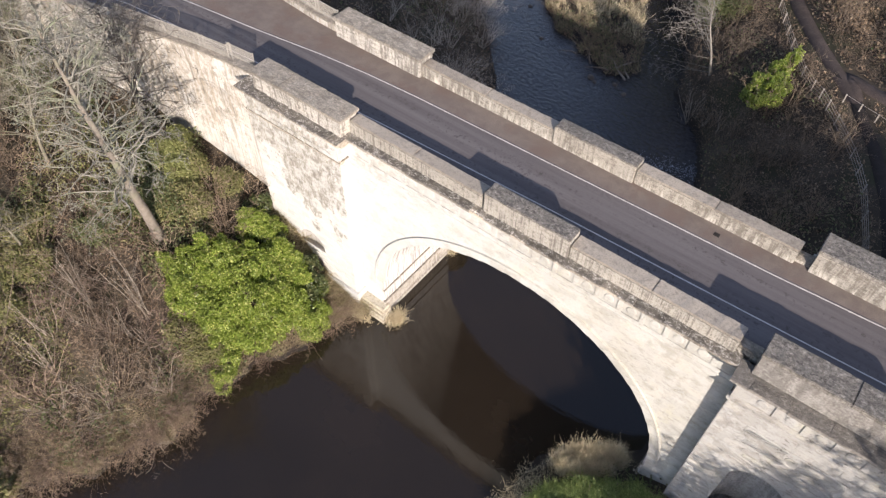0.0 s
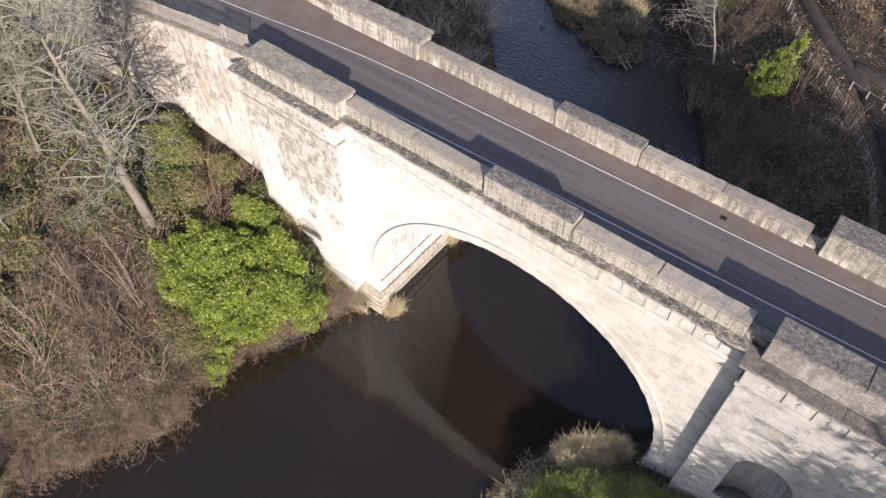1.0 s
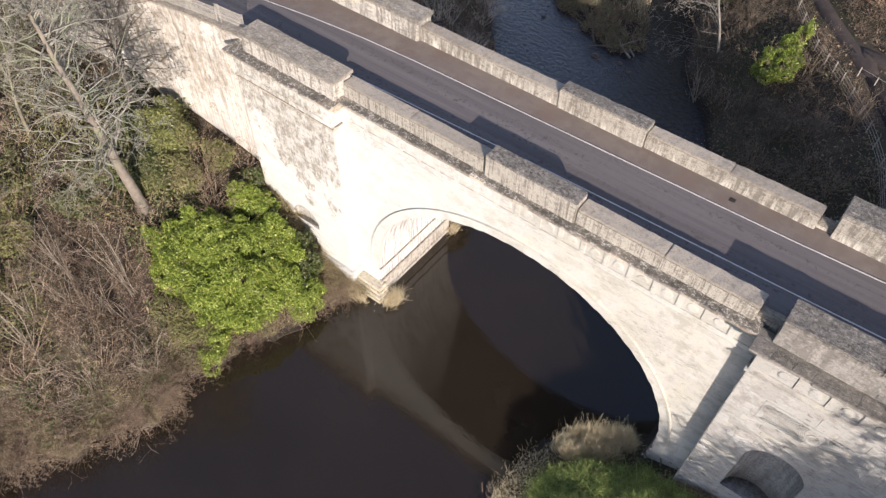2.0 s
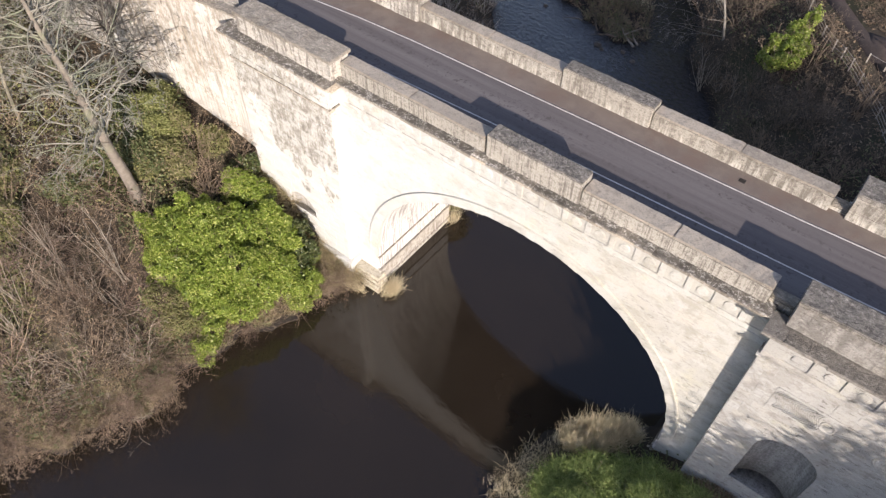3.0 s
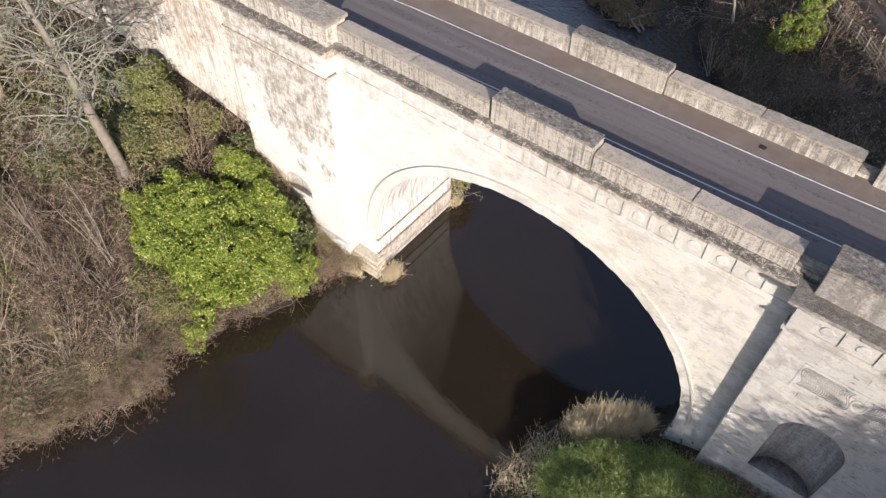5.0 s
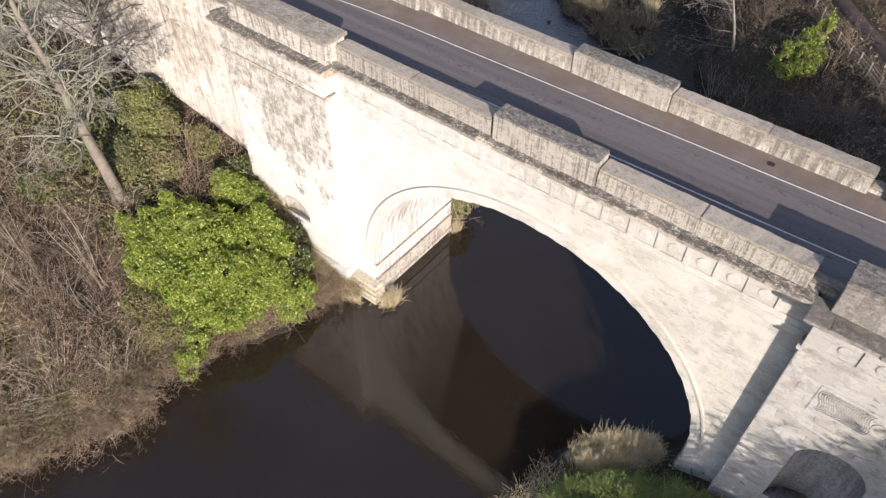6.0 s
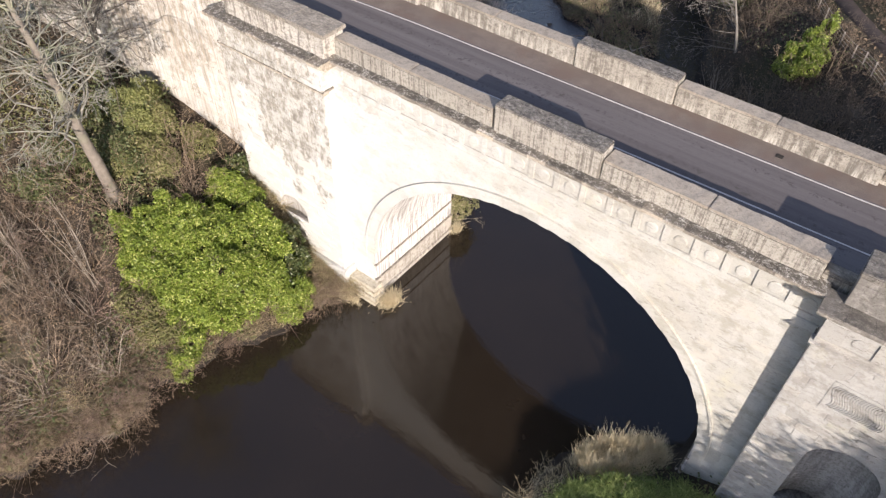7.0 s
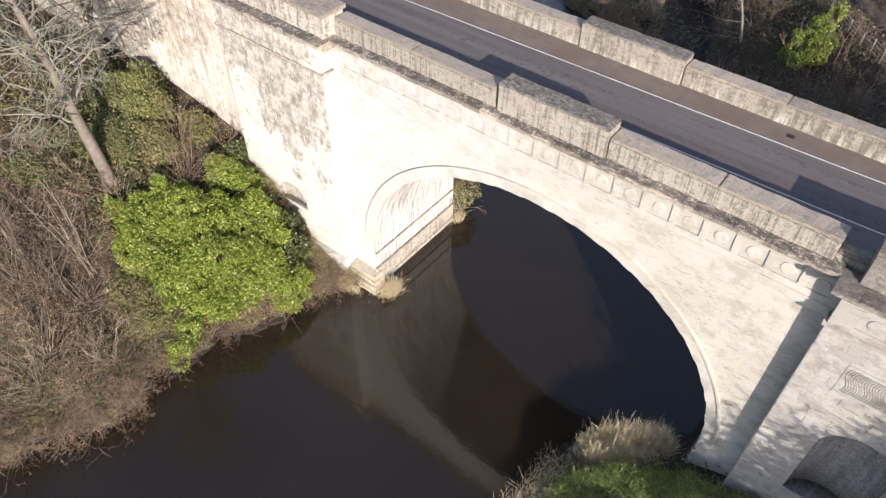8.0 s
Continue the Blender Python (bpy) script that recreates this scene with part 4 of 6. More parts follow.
# wing walls
def wing(pts, top, thick, bottom, name, label, stones=None, inward=1):
    """A retaining wall along (x, y) points."""
    w = thing(name, label, "wall", kind="structure")
    bm = bmesh.new()
    rows = []
    for i, (x, y) in enumerate(pts):
        rows.append([bm.verts.new(v) for v in ((x, y, bottom), (x, y, top), (x, y + thick * inward, top), (x, y + thick * inward, bottom))])
    for r, q in zip(rows, rows[1:]):
        for i in range(4):
            bm.faces.new((r[i], r[(i + 1) % 4], q[(i + 1) % 4], q[i]))
    bm.faces.new(rows[0])
    bm.faces.new(rows[-1][::-1])
    bmesh.ops.recalc_face_normals(bm, faces=bm.faces)
    part("wall_body", bm, WING_STONE, w)
    bm = bmesh.new()
    for (xa, ya), (xb, yb) in zip(pts, pts[1:]):
        n = max(1, round(abs(xb - xa) / 1.4))
        for i in range(n):
            u, v = i / n, (i + 1) / n
            lo, hi = sorted((-0.06, thick + 0.06))
            c = [bm.verts.new((xa + (xb - xa) * q + dx, ya + (yb - ya) * q + o * inward, z)) for q, dx in ((u, -0.006), (v, 0.006)) for o in (lo, hi) for z in (top, top + 0.16)]
            for f in ((0, 1, 3, 2), (4, 6, 7, 5), (0, 4, 5, 1), (2, 3, 7, 6), (1, 5, 7, 3), (0, 2, 6, 4)):
                bm.faces.new([c[j] for j in f])
    bmesh.ops.recalc_face_normals(bm, faces=bm.faces)
    part("coping", bm, COPING, w)
    if stones:
        for (xa, ya), (xb, yb) in zip(pts, pts[1:]):
            ln = math.hypot(xb - xa, yb - ya)
            ang = math.atan2(yb - ya, xb - xa)
            if ang > math.pi / 2 or ang < -math.pi / 2:
                xa, ya, ang = xb, yb, math.atan2(ya - yb, xa - xb)
            base = Matrix.Translation((xa, ya, 0)) @ Matrix.Rotation(ang, 4, "Z")
            lay_stones(w, 0.0, ln, bottom + stones, top, 0.46, lambda a, c, b=base: b @ Matrix.Translation((a, 0, c)), WING_STONE, rnd, 75, None, 0.016)
    return w


WING = [(-33.4, 23.05), (-36, 22.85), (-38.5, 22.5), (-41.5, 21.95), (-46, 21.2), (-52, 19.9), (-60, 17.6), (-90, 8)]
wing(WING, 17.85, 0.7, -1, "wall_west", "curved pale stone wing wall with dark streaks", stones=4)
wing([(-32.5, 30.2), (-35, 30.3), (-38, 30.6), (-42, 31.0), (-47, 31.2), (-60, 30.2), (-90, 23)], 18.15, 0.5, 8, "wall_northwest", "low pale roadside wall with a railing")
wing([(9.4, 23.0), (60, 23.0)], 18.7, 0.9, -1, "wall_east", "pale stone wing wall beyond the pier")
wing([(9.4, 30.2), (60, 30.2)], 18.7, 0.9, -1, "wall_northeast", "pale stone roadside wall beyond the pier")

# ---- growth: twigs, leaves, blades ----
def gz(x, y):
    return float(ground_height(np.float64(x), np.float64(y)))


def tubes(segs, sides=3):
    """Tapered prisms for rows of p0, p1, r0, r1."""
    s = np.asarray(segs, np.float64)
    p0, p1, r0, r1 = s[:, 0:3], s[:, 3:6], s[:, 6], s[:, 7]
    d = p1 - p0
    d /= np.maximum(np.linalg.norm(d, axis=1, keepdims=True), 1e-6)
    ref = np.where(np.abs(d[:, 2:3]) < 0.9, np.array([[0, 0, 1.0]]), np.array([[1.0, 0, 0]]))
    u = np.cross(d, ref)
    u /= np.linalg.norm(u, axis=1, keepdims=True)
    v = np.cross(d, u)
    ang = np.arange(sides) * 2 * np.pi / sides
    c, n = np.cos(ang)[None, :, None], np.sin(ang)[None, :, None]
    ringv = u[:, None, :] * c + v[:, None, :] * n
    verts = np.concatenate([p0[:, None, :] + ringv * r0[:, None, None], p1[:, None, :] + ringv * r1[:, None, None]], 1).reshape(-1, 3)
    base = (np.arange(len(s)) * 2 * sides)[:, None]
    i = np.arange(sides)[None, :]
    j = (i + 1) % sides
    faces = np.stack([base + i, base + j, base + sides + j, base + sides + i], -1).reshape(-1, 4)
    return verts, faces


def cards(centres, size, rs, up=0.5, long=1.7):
    """Small bent leaves: two joined quads each, turned at random; up pulls the faces skyward."""
    c = np.asarray(centres)
    n = len(c)
    nrm = rs.normal(size=(n, 3))
    nrm[:, 2] = np.abs(nrm[:, 2]) + up
    nrm /= np.linalg.norm(nrm, axis=1, keepdims=True)
    t = rs.normal(size=(n, 3))
    u = np.cross(nrm, t)
    u /= np.linalg.norm(u, axis=1, keepdims=True)
    v = np.cross(nrm, u)
    s = size * rs.uniform(0.6, 1.35, n)[:, None]
    a, b = u * s * long, v * s
    bend = nrm * s * 0.35
    verts = np.stack([c - a, c - b * 0.8 + bend * 0.4, c + a - bend, c + b * 0.8 + bend * 0.4], 1).reshape(-1, 3)
    i = np.arange(n)[:, None] * 4
    return verts, np.concatenate([i, i + 1, i + 2, i + 3], 1)


def blades(roots, height, lean, rs, width=0.014):
    """Grass stems: thin bent strips."""
    c = np.asarray(roots)
    n = len(c)
    h = height * rs.uniform(0.55, 1.2, n)[:, None]
    out = rs.normal(size=(n, 3)) * lean
    out[:, 2] = 1
    a = rs.uniform(0, 2 * np.pi, n)
    w = np.stack([np.cos(a), np.sin(a), 0 * a], 1) * width
    mid = c + out * h * 0.55
    tip = c + out * h * np.array([[1.25, 1.25, 0.95]])
    verts = np.stack([c - w, c + w, mid + w * 0.9, mid - w * 0.9, tip + w * 0.35, tip - w * 0.35], 1).reshape(-1, 3)
    i = np.arange(n)[:, None] * 6
    return verts, np.concatenate([np.concatenate([i, i + 1, i + 2, i + 3], 1), np.concatenate([i + 3, i + 2, i + 4, i + 5], 1)])


def unit(v):
    return v / (math.sqrt(v[0] * v[0] + v[1] * v[1] + v[2] * v[2]) + 1e-9)


def limb(rs, p, d, length, r, depth, out, bend, droop, kids, shrink, spread_, rmin, step=0.5, hold=0.0):
    """One bent branch and its side branches; hold pulls it back to its first heading."""
    n = max(2, int(length / step))
    pts = [np.array(p, float)]
    d = first = unit(np.array(d, float))
    for i in range(n):
        d = unit(d + first * hold + rs.normal(size=3) * bend + np.array([0, 0, droop]))
        pts.append(pts[-1] + d * length / n)
        f0, f1 = 1 - 0.75 * i / n, 1 - 0.75 * (i + 1) / n
        out.append((*pts[-2], *pts[-1], max(r * f0, rmin), max(r * f1, rmin * 0.7)))
        if depth > 0 and i >= n * 0.15:
            for _ in range(rs.poisson(kids / n)):
                side = unit(np.cross(d, rs.normal(size=3)))
                nd = unit(d * (1 - spread_) + side * spread_)
                limb(rs, pts[-1], nd, length * shrink * rs.uniform(0.6, 1.15) * (1.1 - 0.5 * i / n), max(r * f1 * 0.6, rmin), depth - 1, out, bend * 1.15, droop, kids, shrink, spread_, rmin, step * 0.75, hold)


def twig_mesh(name, seed, stems, height, mat, r=0.03, depth=2, fan=0.5, kids=5.0, bend=0.12, droop=0.02, rmin=0.007):
    rs = np.random.RandomState(seed)
    out = []
    for _ in range(stems):
        d = (rs.normal() * fan, rs.normal() * fan, 1)
        limb(rs, (rs.normal() * 0.15, rs.normal() * 0.15, -0.1), d, height * rs.uniform(0.6, 1.15), r, depth, out, bend, droop, kids, 0.45, 0.55, rmin)
    v, f = tubes(out)
    return raw_mesh(name, v, f, mat)


def tree_mesh(seed, height, r, mat, fork=0.5, limbs=26, reach=0.45, depth=3, droop=-0.02, kids=5.5, lean=(0, 0), rmin=0.011, rise=0.45, limb_r=0.45, bias=(0, 0), wig=0.16, hold=0.0, step=0.7):
    """A bare tree: (trunk mesh, crown mesh of limbs and twigs)."""
    rs = np.random.RandomState(seed)
    trunk, crown = [], []
    n = 16
    p = np.zeros(3)
    p[2] = -0.4
    d = np.array([lean[0], lean[1], 1.0])
    for i in range(n):
        f0, f1 = 1 - 0.85 * i / n, 1 - 0.85 * (i + 1) / n
        flare = 1.5 if i == 0 else 1.0
        d = unit(d + rs.normal(size=3) * 0.05 + np.array([0, 0, 0.1]))
        q = p + d * height * (0.9 / n)
        trunk.append((*p, *q, r * f0 * flare, r * f1))
        hf = (i + 1) / n
        if hf > fork * 0.6:
            k = rs.poisson(limbs / n * (1.5 if hf > fork else 0.7))
            for _ in range(k):
                a = rs.uniform(0, 2 * math.pi)
                nd = (math.cos(a) + bias[0], math.sin(a) + bias[1], rise + 0.5 * hf + rs.normal() * 0.2)
                limb(rs, p + (q - p) * rs.rand(), nd, height * reach * rs.uniform(0.6, 1.15) * (1.25 - 0.75 * hf), max(r * f1 * limb_r, r * 0.15), depth, crown, wig, droop, kids, 0.42, 0.6, rmin, step, hold)
        p = q
    tv, tf = tubes(trunk, 9)
    cv, cf = tubes(crown, 3)
    return raw_mesh("trunk", tv, tf, TRUNK_BARK if mat is BARK else mat), raw_mesh("crown", cv, cf, mat)


def plant_tree(meshes, x, y, label, scale=1.0, turn=0.0, group=""):
    ob = thing("tree", label, "tree", group, at=(x, y, gz(x, y)))
    ob.scale, ob.rotation_euler = (scale,) * 3, (0, 0, radians(turn))
    for me in meshes:
        c = new(me.name.split(".")[0], me)
        c.parent = ob
    return ob


def leaf_bush(name, lobes, leaf, per_m2, mat, label, seed, stem_mat=None, stems=0, category="bush", swell=0.42, gaps=-9.0):
    """A leafy bush: lobes of (x, y, z, rx, rz) covered in leaves, uneven, with stems inside."""
    rs = np.random.RandomState(seed)
    top = thing(name, label, category)
    pts = []
    for x, y, z, rx, rz in lobes:
        n = int(per_m2 * 2 * math.pi * rx * (rx + rz))
        d = rs.normal(size=(n, 3))
        d /= np.linalg.norm(d, axis=1, keepdims=True)
        d[:, 2] = np.where(d[:, 2] < -0.45, -d[:, 2], d[:, 2])
        knobs = rs.normal(size=(26, 3))
        knobs /= np.linalg.norm(knobs, axis=1, keepdims=True)
        lump = 0.9 + (np.exp(14 * (d @ knobs.T - 1)) * rs.uniform(0.1, swell, 26)[None, :]).sum(1)
        rad = (0.62 + 0.38 * rs.rand(n) ** 0.35) * lump + rs.normal(size=n) * 0.05 + (rs.rand(n) < 0.06) * rs.rand(n) * 0.28
        q = np.stack([x + d[:, 0] * rx * rad, y + d[:, 1] * rx * rad, z + d[:, 2] * rz * rad], 1)
        pts.append(q)
    pts = np.concatenate(pts)
    for x, y, z, rx, rz in lobes:
        deep = ((pts[:, 0] - x) ** 2 + (pts[:, 1] - y) ** 2) / rx ** 2 + (pts[:, 2] - z) ** 2 / rz ** 2
        pts = pts[deep > 0.36]
    hollow = sum(np.sin(pts @ k + o) for k, o in zip(rs.normal(size=(7, 3)) * 4.2, rs.uniform(0, 6.28, 7)))
    pts = pts[hollow > gaps + rs.normal(size=len(pts)) * 0.35]
    floor = ground_height(pts[:, 0], pts[:, 1])
    pts = pts[pts[:, 2] > np.maximum(floor, 0.05)]
    v, f = cards(pts, leaf, rs, 0.1)
    ob = new("foliage", raw_mesh("foliage", v, f, mat))
    ob.parent = top
    if stem_mat:
        out = []
        for x, y, z, rx, rz in lobes:
            for _ in range(stems):
                limb(rs, (x + rs.normal() * 0.2, y + rs.normal() * 0.2, min(gz(x, y), z) - 0.1), (rs.normal() * 0.4, rs.normal() * 0.4, 1), rz * 1.7, 0.05, 2, out, 0.12, 0, 4, 0.5, 0.5, 0.012)
        v, f = tubes(out)
        ob = tagged(new("stem_tangle", raw_mesh("stem_tangle", v, f, stem_mat)), kind="stuff")
        ob.parent = top
    return top


# ---- west bank: the tall bare tree ----
big = tree_mesh(11, 20.0, 0.41, BARK, fork=0.5, limbs=104, reach=0.36, depth=3, droop=-0.09, kids=6.4, lean=(0.13, -0.1), rise=0.42, rmin=0.013, limb_r=0.34, wig=0.34, hold=0.32, step=0.5)
plant_tree(big, -36.7, 14.1, "tall bare grey tree with lichened drooping branches on the bank")
dusky = tree_mesh(27, 13.0, 0.3, DUSKY_BARK, fork=0.35, limbs=60, reach=0.5, depth=3, droop=-0.03, kids=6.5, rise=0.35, rmin=0.012, limb_r=0.3, wig=0.2, bias=(0.45, -0.3))
plant_tree(dusky, -44.1, 19.6, "dark-barked bare tree reaching across the wing wall")
slim = tree_mesh(23, 17.0, 0.2, OLIVE_BARK, fork=0.4, limbs=48, reach=0.32, depth=3, kids=6.5, rise=0.5, rmin=0.014)
slim_b = tree_mesh(29, 15.0, 0.17, OLIVE_BARK, fork=0.3, limbs=48, reach=0.36, depth=3, kids=6.5, rise=0.6, rmin=0.014)
for x, y, s, a, m in ((-44.5, 12.0, 0.85, 250, slim_b), (-50, 15.0, 0.9, 100, slim), (-41, 7.0, 0.7, 60, slim_b), (-50.5, 10.5, 0.9, 140, slim_b), (-47.5, 3.5, 0.85, 220, slim), (-54, 15.5, 0.9, 75, slim_b), (-56, 4.5, 1.0, 310, slim), (-60, 12, 1.0, 15, slim_b), (-51, -4, 1.0, 200, slim_b), (-47.5, 13.4, 0.8, 33, slim_b), (-52.5, 12.8, 1.05, 170, slim), (-57, 9, 1.1, 280, slim_b), (-55.5, 18.0, 0.9, 120, slim), (-57, 16.2, 1.0, 345, slim), (-62, 7, 1.1, 60, slim)):
    plant_tree(m, x, y, "slender bare grey tree among the bank scrub", s, a, "bare trees on the west bank")

# shrubs without leaves
SHRUBS = [twig_mesh("twigs", 40 + i, 12, h, mt, 0.022, 3, fan, 4.6) for i, (h, mt, fan) in enumerate(((2.6, TWIG, 0.5), (2.2, TWIG_RED, 0.7), (3.1, TWIG, 0.4), (1.8, TWIG, 0.9), (2.5, TWIG_RED, 0.55), (1.5, TWIG_DARK, 0.8)))]
TALL = [twig_mesh("twigs", 60 + i, 8, h, mt, 0.035, 2, 0.28, 5.0 if i < 2 else 2.5) for i, (h, mt) in enumerate(((4.6, TWIG), (5.2, TWIG_DARK), (4.2, PALE_BARK)))]

SAPLING = twig_mesh("twigs", 71, 9, 6.2, PALE_BARK, 0.042, 1, 0.17, 2.2, 0.045, 0.0, 0.01)
FAN = twig_mesh("twigs", 73, 16, 4.4, PALE_BARK, 0.034, 2, 0.55, 3.2, 0.07, -0.01, 0.009)


def shrub(me, x, y, s, turn, label, group, tilt=(0, 0), dz=0.0):
    ob = tagged(new("shrub", me), label, "shrub", group)
    ob.matrix_world = pose(x, y, gz(x, y) + dz, tilt[0], tilt[1]) @ pose(0, 0, 0, 0, 0, turn) @ Matrix.Scale(s, 4)
    return ob


rs = np.random.RandomState(3)
SHRUB_LABELS = {"brown_twigs": "bare brown twiggy shrub on the river bank", "reddish_twigs": "bare reddish twiggy shrub on the river bank", "dusky_twigs": "low dark bramble thicket on the river bank", "pale_bark": "bare pale-stemmed sapling on the bank"}
made = 0
while made < 150:
    y = rs.uniform(-8, 21.5)
    le = float(lin(y, LEFT_EDGE))
    x = le + 0.3 - abs(rs.gamma(1.6, 5.0))
    if x < -62 or y > lin(x, NEAR_WALL) - 0.8 or (abs(x + 29.5) < 4.3 and abs(y - 14.5) < 5.2 and x + 29.5 > -3.6) or (x > -34.5 and y > 21.2) or (x > -33 and y > 17.8):
        continue
    if x > -33 and y > 9 and x > le - 2.2 and rs.rand() < 0.5:
        continue
    me = SHRUBS[rs.randint(6)] if rs.rand() < 0.9 else TALL[rs.randint(3)]
    over = le - x < 1.6
    shrub(me, x, y, rs.uniform(0.75, 1.3) * (0.75 if over else 1), rs.uniform(0, 360), SHRUB_LABELS[me.materials[0].name], "bare shrubs on the west bank", (rs.normal() * 8, (28 if over else 8) + rs.normal() * 8))
    made += 1
for i in range(34):
    y = rs.uniform(-7, 21.4)
    if 12.5 < y < 17.5 and rs.rand() < 0.6:
        continue
    me = SHRUBS[(0, 1, 3, 4)[rs.randint(4)]]
    shrub(me, float(lin(y, LEFT_EDGE)) - rs.uniform(-0.3, 1.0), y, rs.uniform(0.45, 0.8), rs.uniform(0, 360), "bare twiggy shrub leaning out over the water", "bare shrubs at the water's edge", (rs.normal() * 12, 38 + rs.normal() * 14))
# dark-twigged shrubs, added to deepen the shade by the tall tree
for i in range(12):
    shrub(SHRUBS[5], rs.uniform(-42, -35), rs.uniform(5.5, 11.5), rs.uniform(1.1, 1.6), rs.uniform(0, 360), SHRUB_LABELS["dusky_twigs"], "bare shrubs on the west bank", (rs.normal() * 8, rs.normal() * 8))
for x, y, s in ((-33.8, 17.6, 0.95), (-34.5, 18.2, 0.9), (-36.4, 19.2, 0.9)):
    shrub(TALL[0], x, y, s, 40 * x, "upright fan-shaped bare brown shrub by the wall", "bare shrubs by the wall")
for x, y, s, a, tilt in ((-33.6, 9.9, 1.0, 20, (4, -6)), (-36.2, 7.6, 0.9, 130, (2, -8)), (-33.4, 8.0, 0.6, 250, (6, -4)), (-35.0, 3.2, 0.75, 75, (3, -9))):
    shrub(SAPLING, x, y, s, a, "clump of straight pale bare stems on the bank", "pale saplings", tilt)
for x, y, s, a in ((-31.3, 4.0, 1.0, 15), (-33.4, 1.6, 0.8, 160), (-30.4, 6.8, 0.55, 290)):
    shrub(FAN, x, y, s, a, "low pale bare shrub fanning out from its base", "fanning shrubs")

def thicket(name, rows, label, mat=None):
    """Many far shrubs that nobody could count, joined."""
    vs, fs, n = [], [], 0
    for me, m in rows:
        co = np.empty(len(me.vertices) * 3, np.float32)
        me.vertices.foreach_get("co", co)
        lo = np.empty(len(me.loops), np.int32)
        me.loops.foreach_get("vertex_index", lo)
        mm = np.array(m)
        vs.append(co.reshape(-1, 3) @ mm[:3, :3].T + mm[:3, 3])
        fs.append(lo.reshape(-1, 4) + n)
        n += len(me.vertices)
    return tagged(new(name, raw_mesh(name, np.concatenate(vs), np.concatenate(fs), mat or TWIG_DARK)), label, "undergrowth", kind="stuff")


# evergreen bushes
laurel_lobes = [(x, y, z - 0.5, r * 0.9, rz * 0.9) for x, y, z, r, rz in (
    (-33.0, 13.6, 6.4, 1.9, 1.9), (-32.6, 15.9, 6.3, 1.7, 1.8), (-30.9, 17.4, 5.2, 1.9, 1.8), (-29.2, 19.0, 4.3, 1.6, 1.6), (-32.4, 12.4, 5.4, 1.3, 1.4),
    (-30.9, 13.3, 4.9, 1.8, 1.8), (-29.8, 14.9, 4.6, 2.3, 2.1), (-28.1, 17.0, 3.6, 1.8, 1.7), (-29.3, 12.6, 3.4, 1.2, 1.3), (-28.2, 14.2, 2.9, 1.7, 1.5),
    (-26.6, 17.8, 2.3, 1.2, 1.2), (-25.9, 17.3, 1.6, 0.85, 0.9), (-28.4, 11.9, 2.5, 0.95, 1.0), (-28.0, 10.9, 1.8, 0.85, 0.95), (-27.8, 10.4, 1.2, 0.65, 0.75), (-27.6, 15.8, 2.9, 1.3, 1.3))]
rl = random.Random(4)
for x, y, z, r, rz in list(laurel_lobes):
    for _ in range(8):
        a, e = rl.uniform(0, 6.28), rl.uniform(0.0, 0.9)
        laurel_lobes.append((x + r * math.cos(a) * math.cos(e), y + r * math.sin(a) * math.cos(e), z + rz * math.sin(e), r * rl.uniform(0.2, 0.4), r * rl.uniform(0.22, 0.48)))
laurel_lobes += [(-26.2, 19.0, 1.8, 0.75, 0.85), (-25.8, 18.5, 1.0, 0.65, 0.8), (-27.6, 20.2, 2.3, 0.75, 0.8), (-33.7, 12.9, 5.9, 0.5, 0.6), (-33.1, 11.7, 4.9, 0.5, 0.6), (-34.3, 14.3, 7.0, 0.6, 0.7), (-32.6, 11.0, 4.2, 0.4, 0.5), (-29.5, 20.1, 3.7, 0.8, 0.9), (-30.3, 19.3, 4.5, 1.2, 1.3), (-28.6, 18.9, 3.1, 1.0, 1.1), (-31.3, 15.6, 5.7, 1.5, 1.4), (-33.6, 15.6, 7.7, 0.4, 0.9), (-34.8, 13.0, 7.2, 0.5, 0.7)]
leaf_bush("laurel_bush", laurel_lobes, 0.055, 330, LAUREL, "large glossy yellow-green laurel bush by the water", 7, TWIG_DARK, 3, swell=0.22, gaps=-2.3)
leaf_bush("holly_bush", [(-27.4, 19.9, 2.9, 0.9, 1.0), (-27.0, 18.9, 2.2, 0.8, 0.8), (-28.6, 20.4, 3.6, 0.9, 0.9), (-27.2, 17.6, 1.9, 0.7, 0.7)], 0.055, 300, HOLLY, "dark green holly growing through the laurel by the pier", 19, TWIG_RED, 5, swell=0.3, gaps=-1.2)
leaf_bush("laurel_bush", [(-33.1, 19.9, 6.0, 1.2, 1.2), (-32.2, 20.4, 5.4, 0.9, 1.0)], 0.052, 440, LAUREL, "small bright green bush against the pier", 8, TWIG, 3, swell=0.25, gaps=-1.8)
leaf_bush("holly_bush", [(-32.6, 20.9, 4.9, 0.7, 0.9), (-34.0, 21.0, 5.9, 0.9, 1.1), (-31.5, 20.2, 4.6, 0.8, 0.9)], 0.06, 240, HOLLY, "dark evergreen growth along the foot of the wall", 9, TWIG_DARK, 2)
leaf_bush("ivy_mound", [(-38.0, 15.5, 9.0, 1.6, 1.1), (-40.5, 18.4, 9.6, 1.6, 1.3)], 0.055, 280, IVY, "mounded ivy under the tall tree", 10, TWIG_DARK, 2)
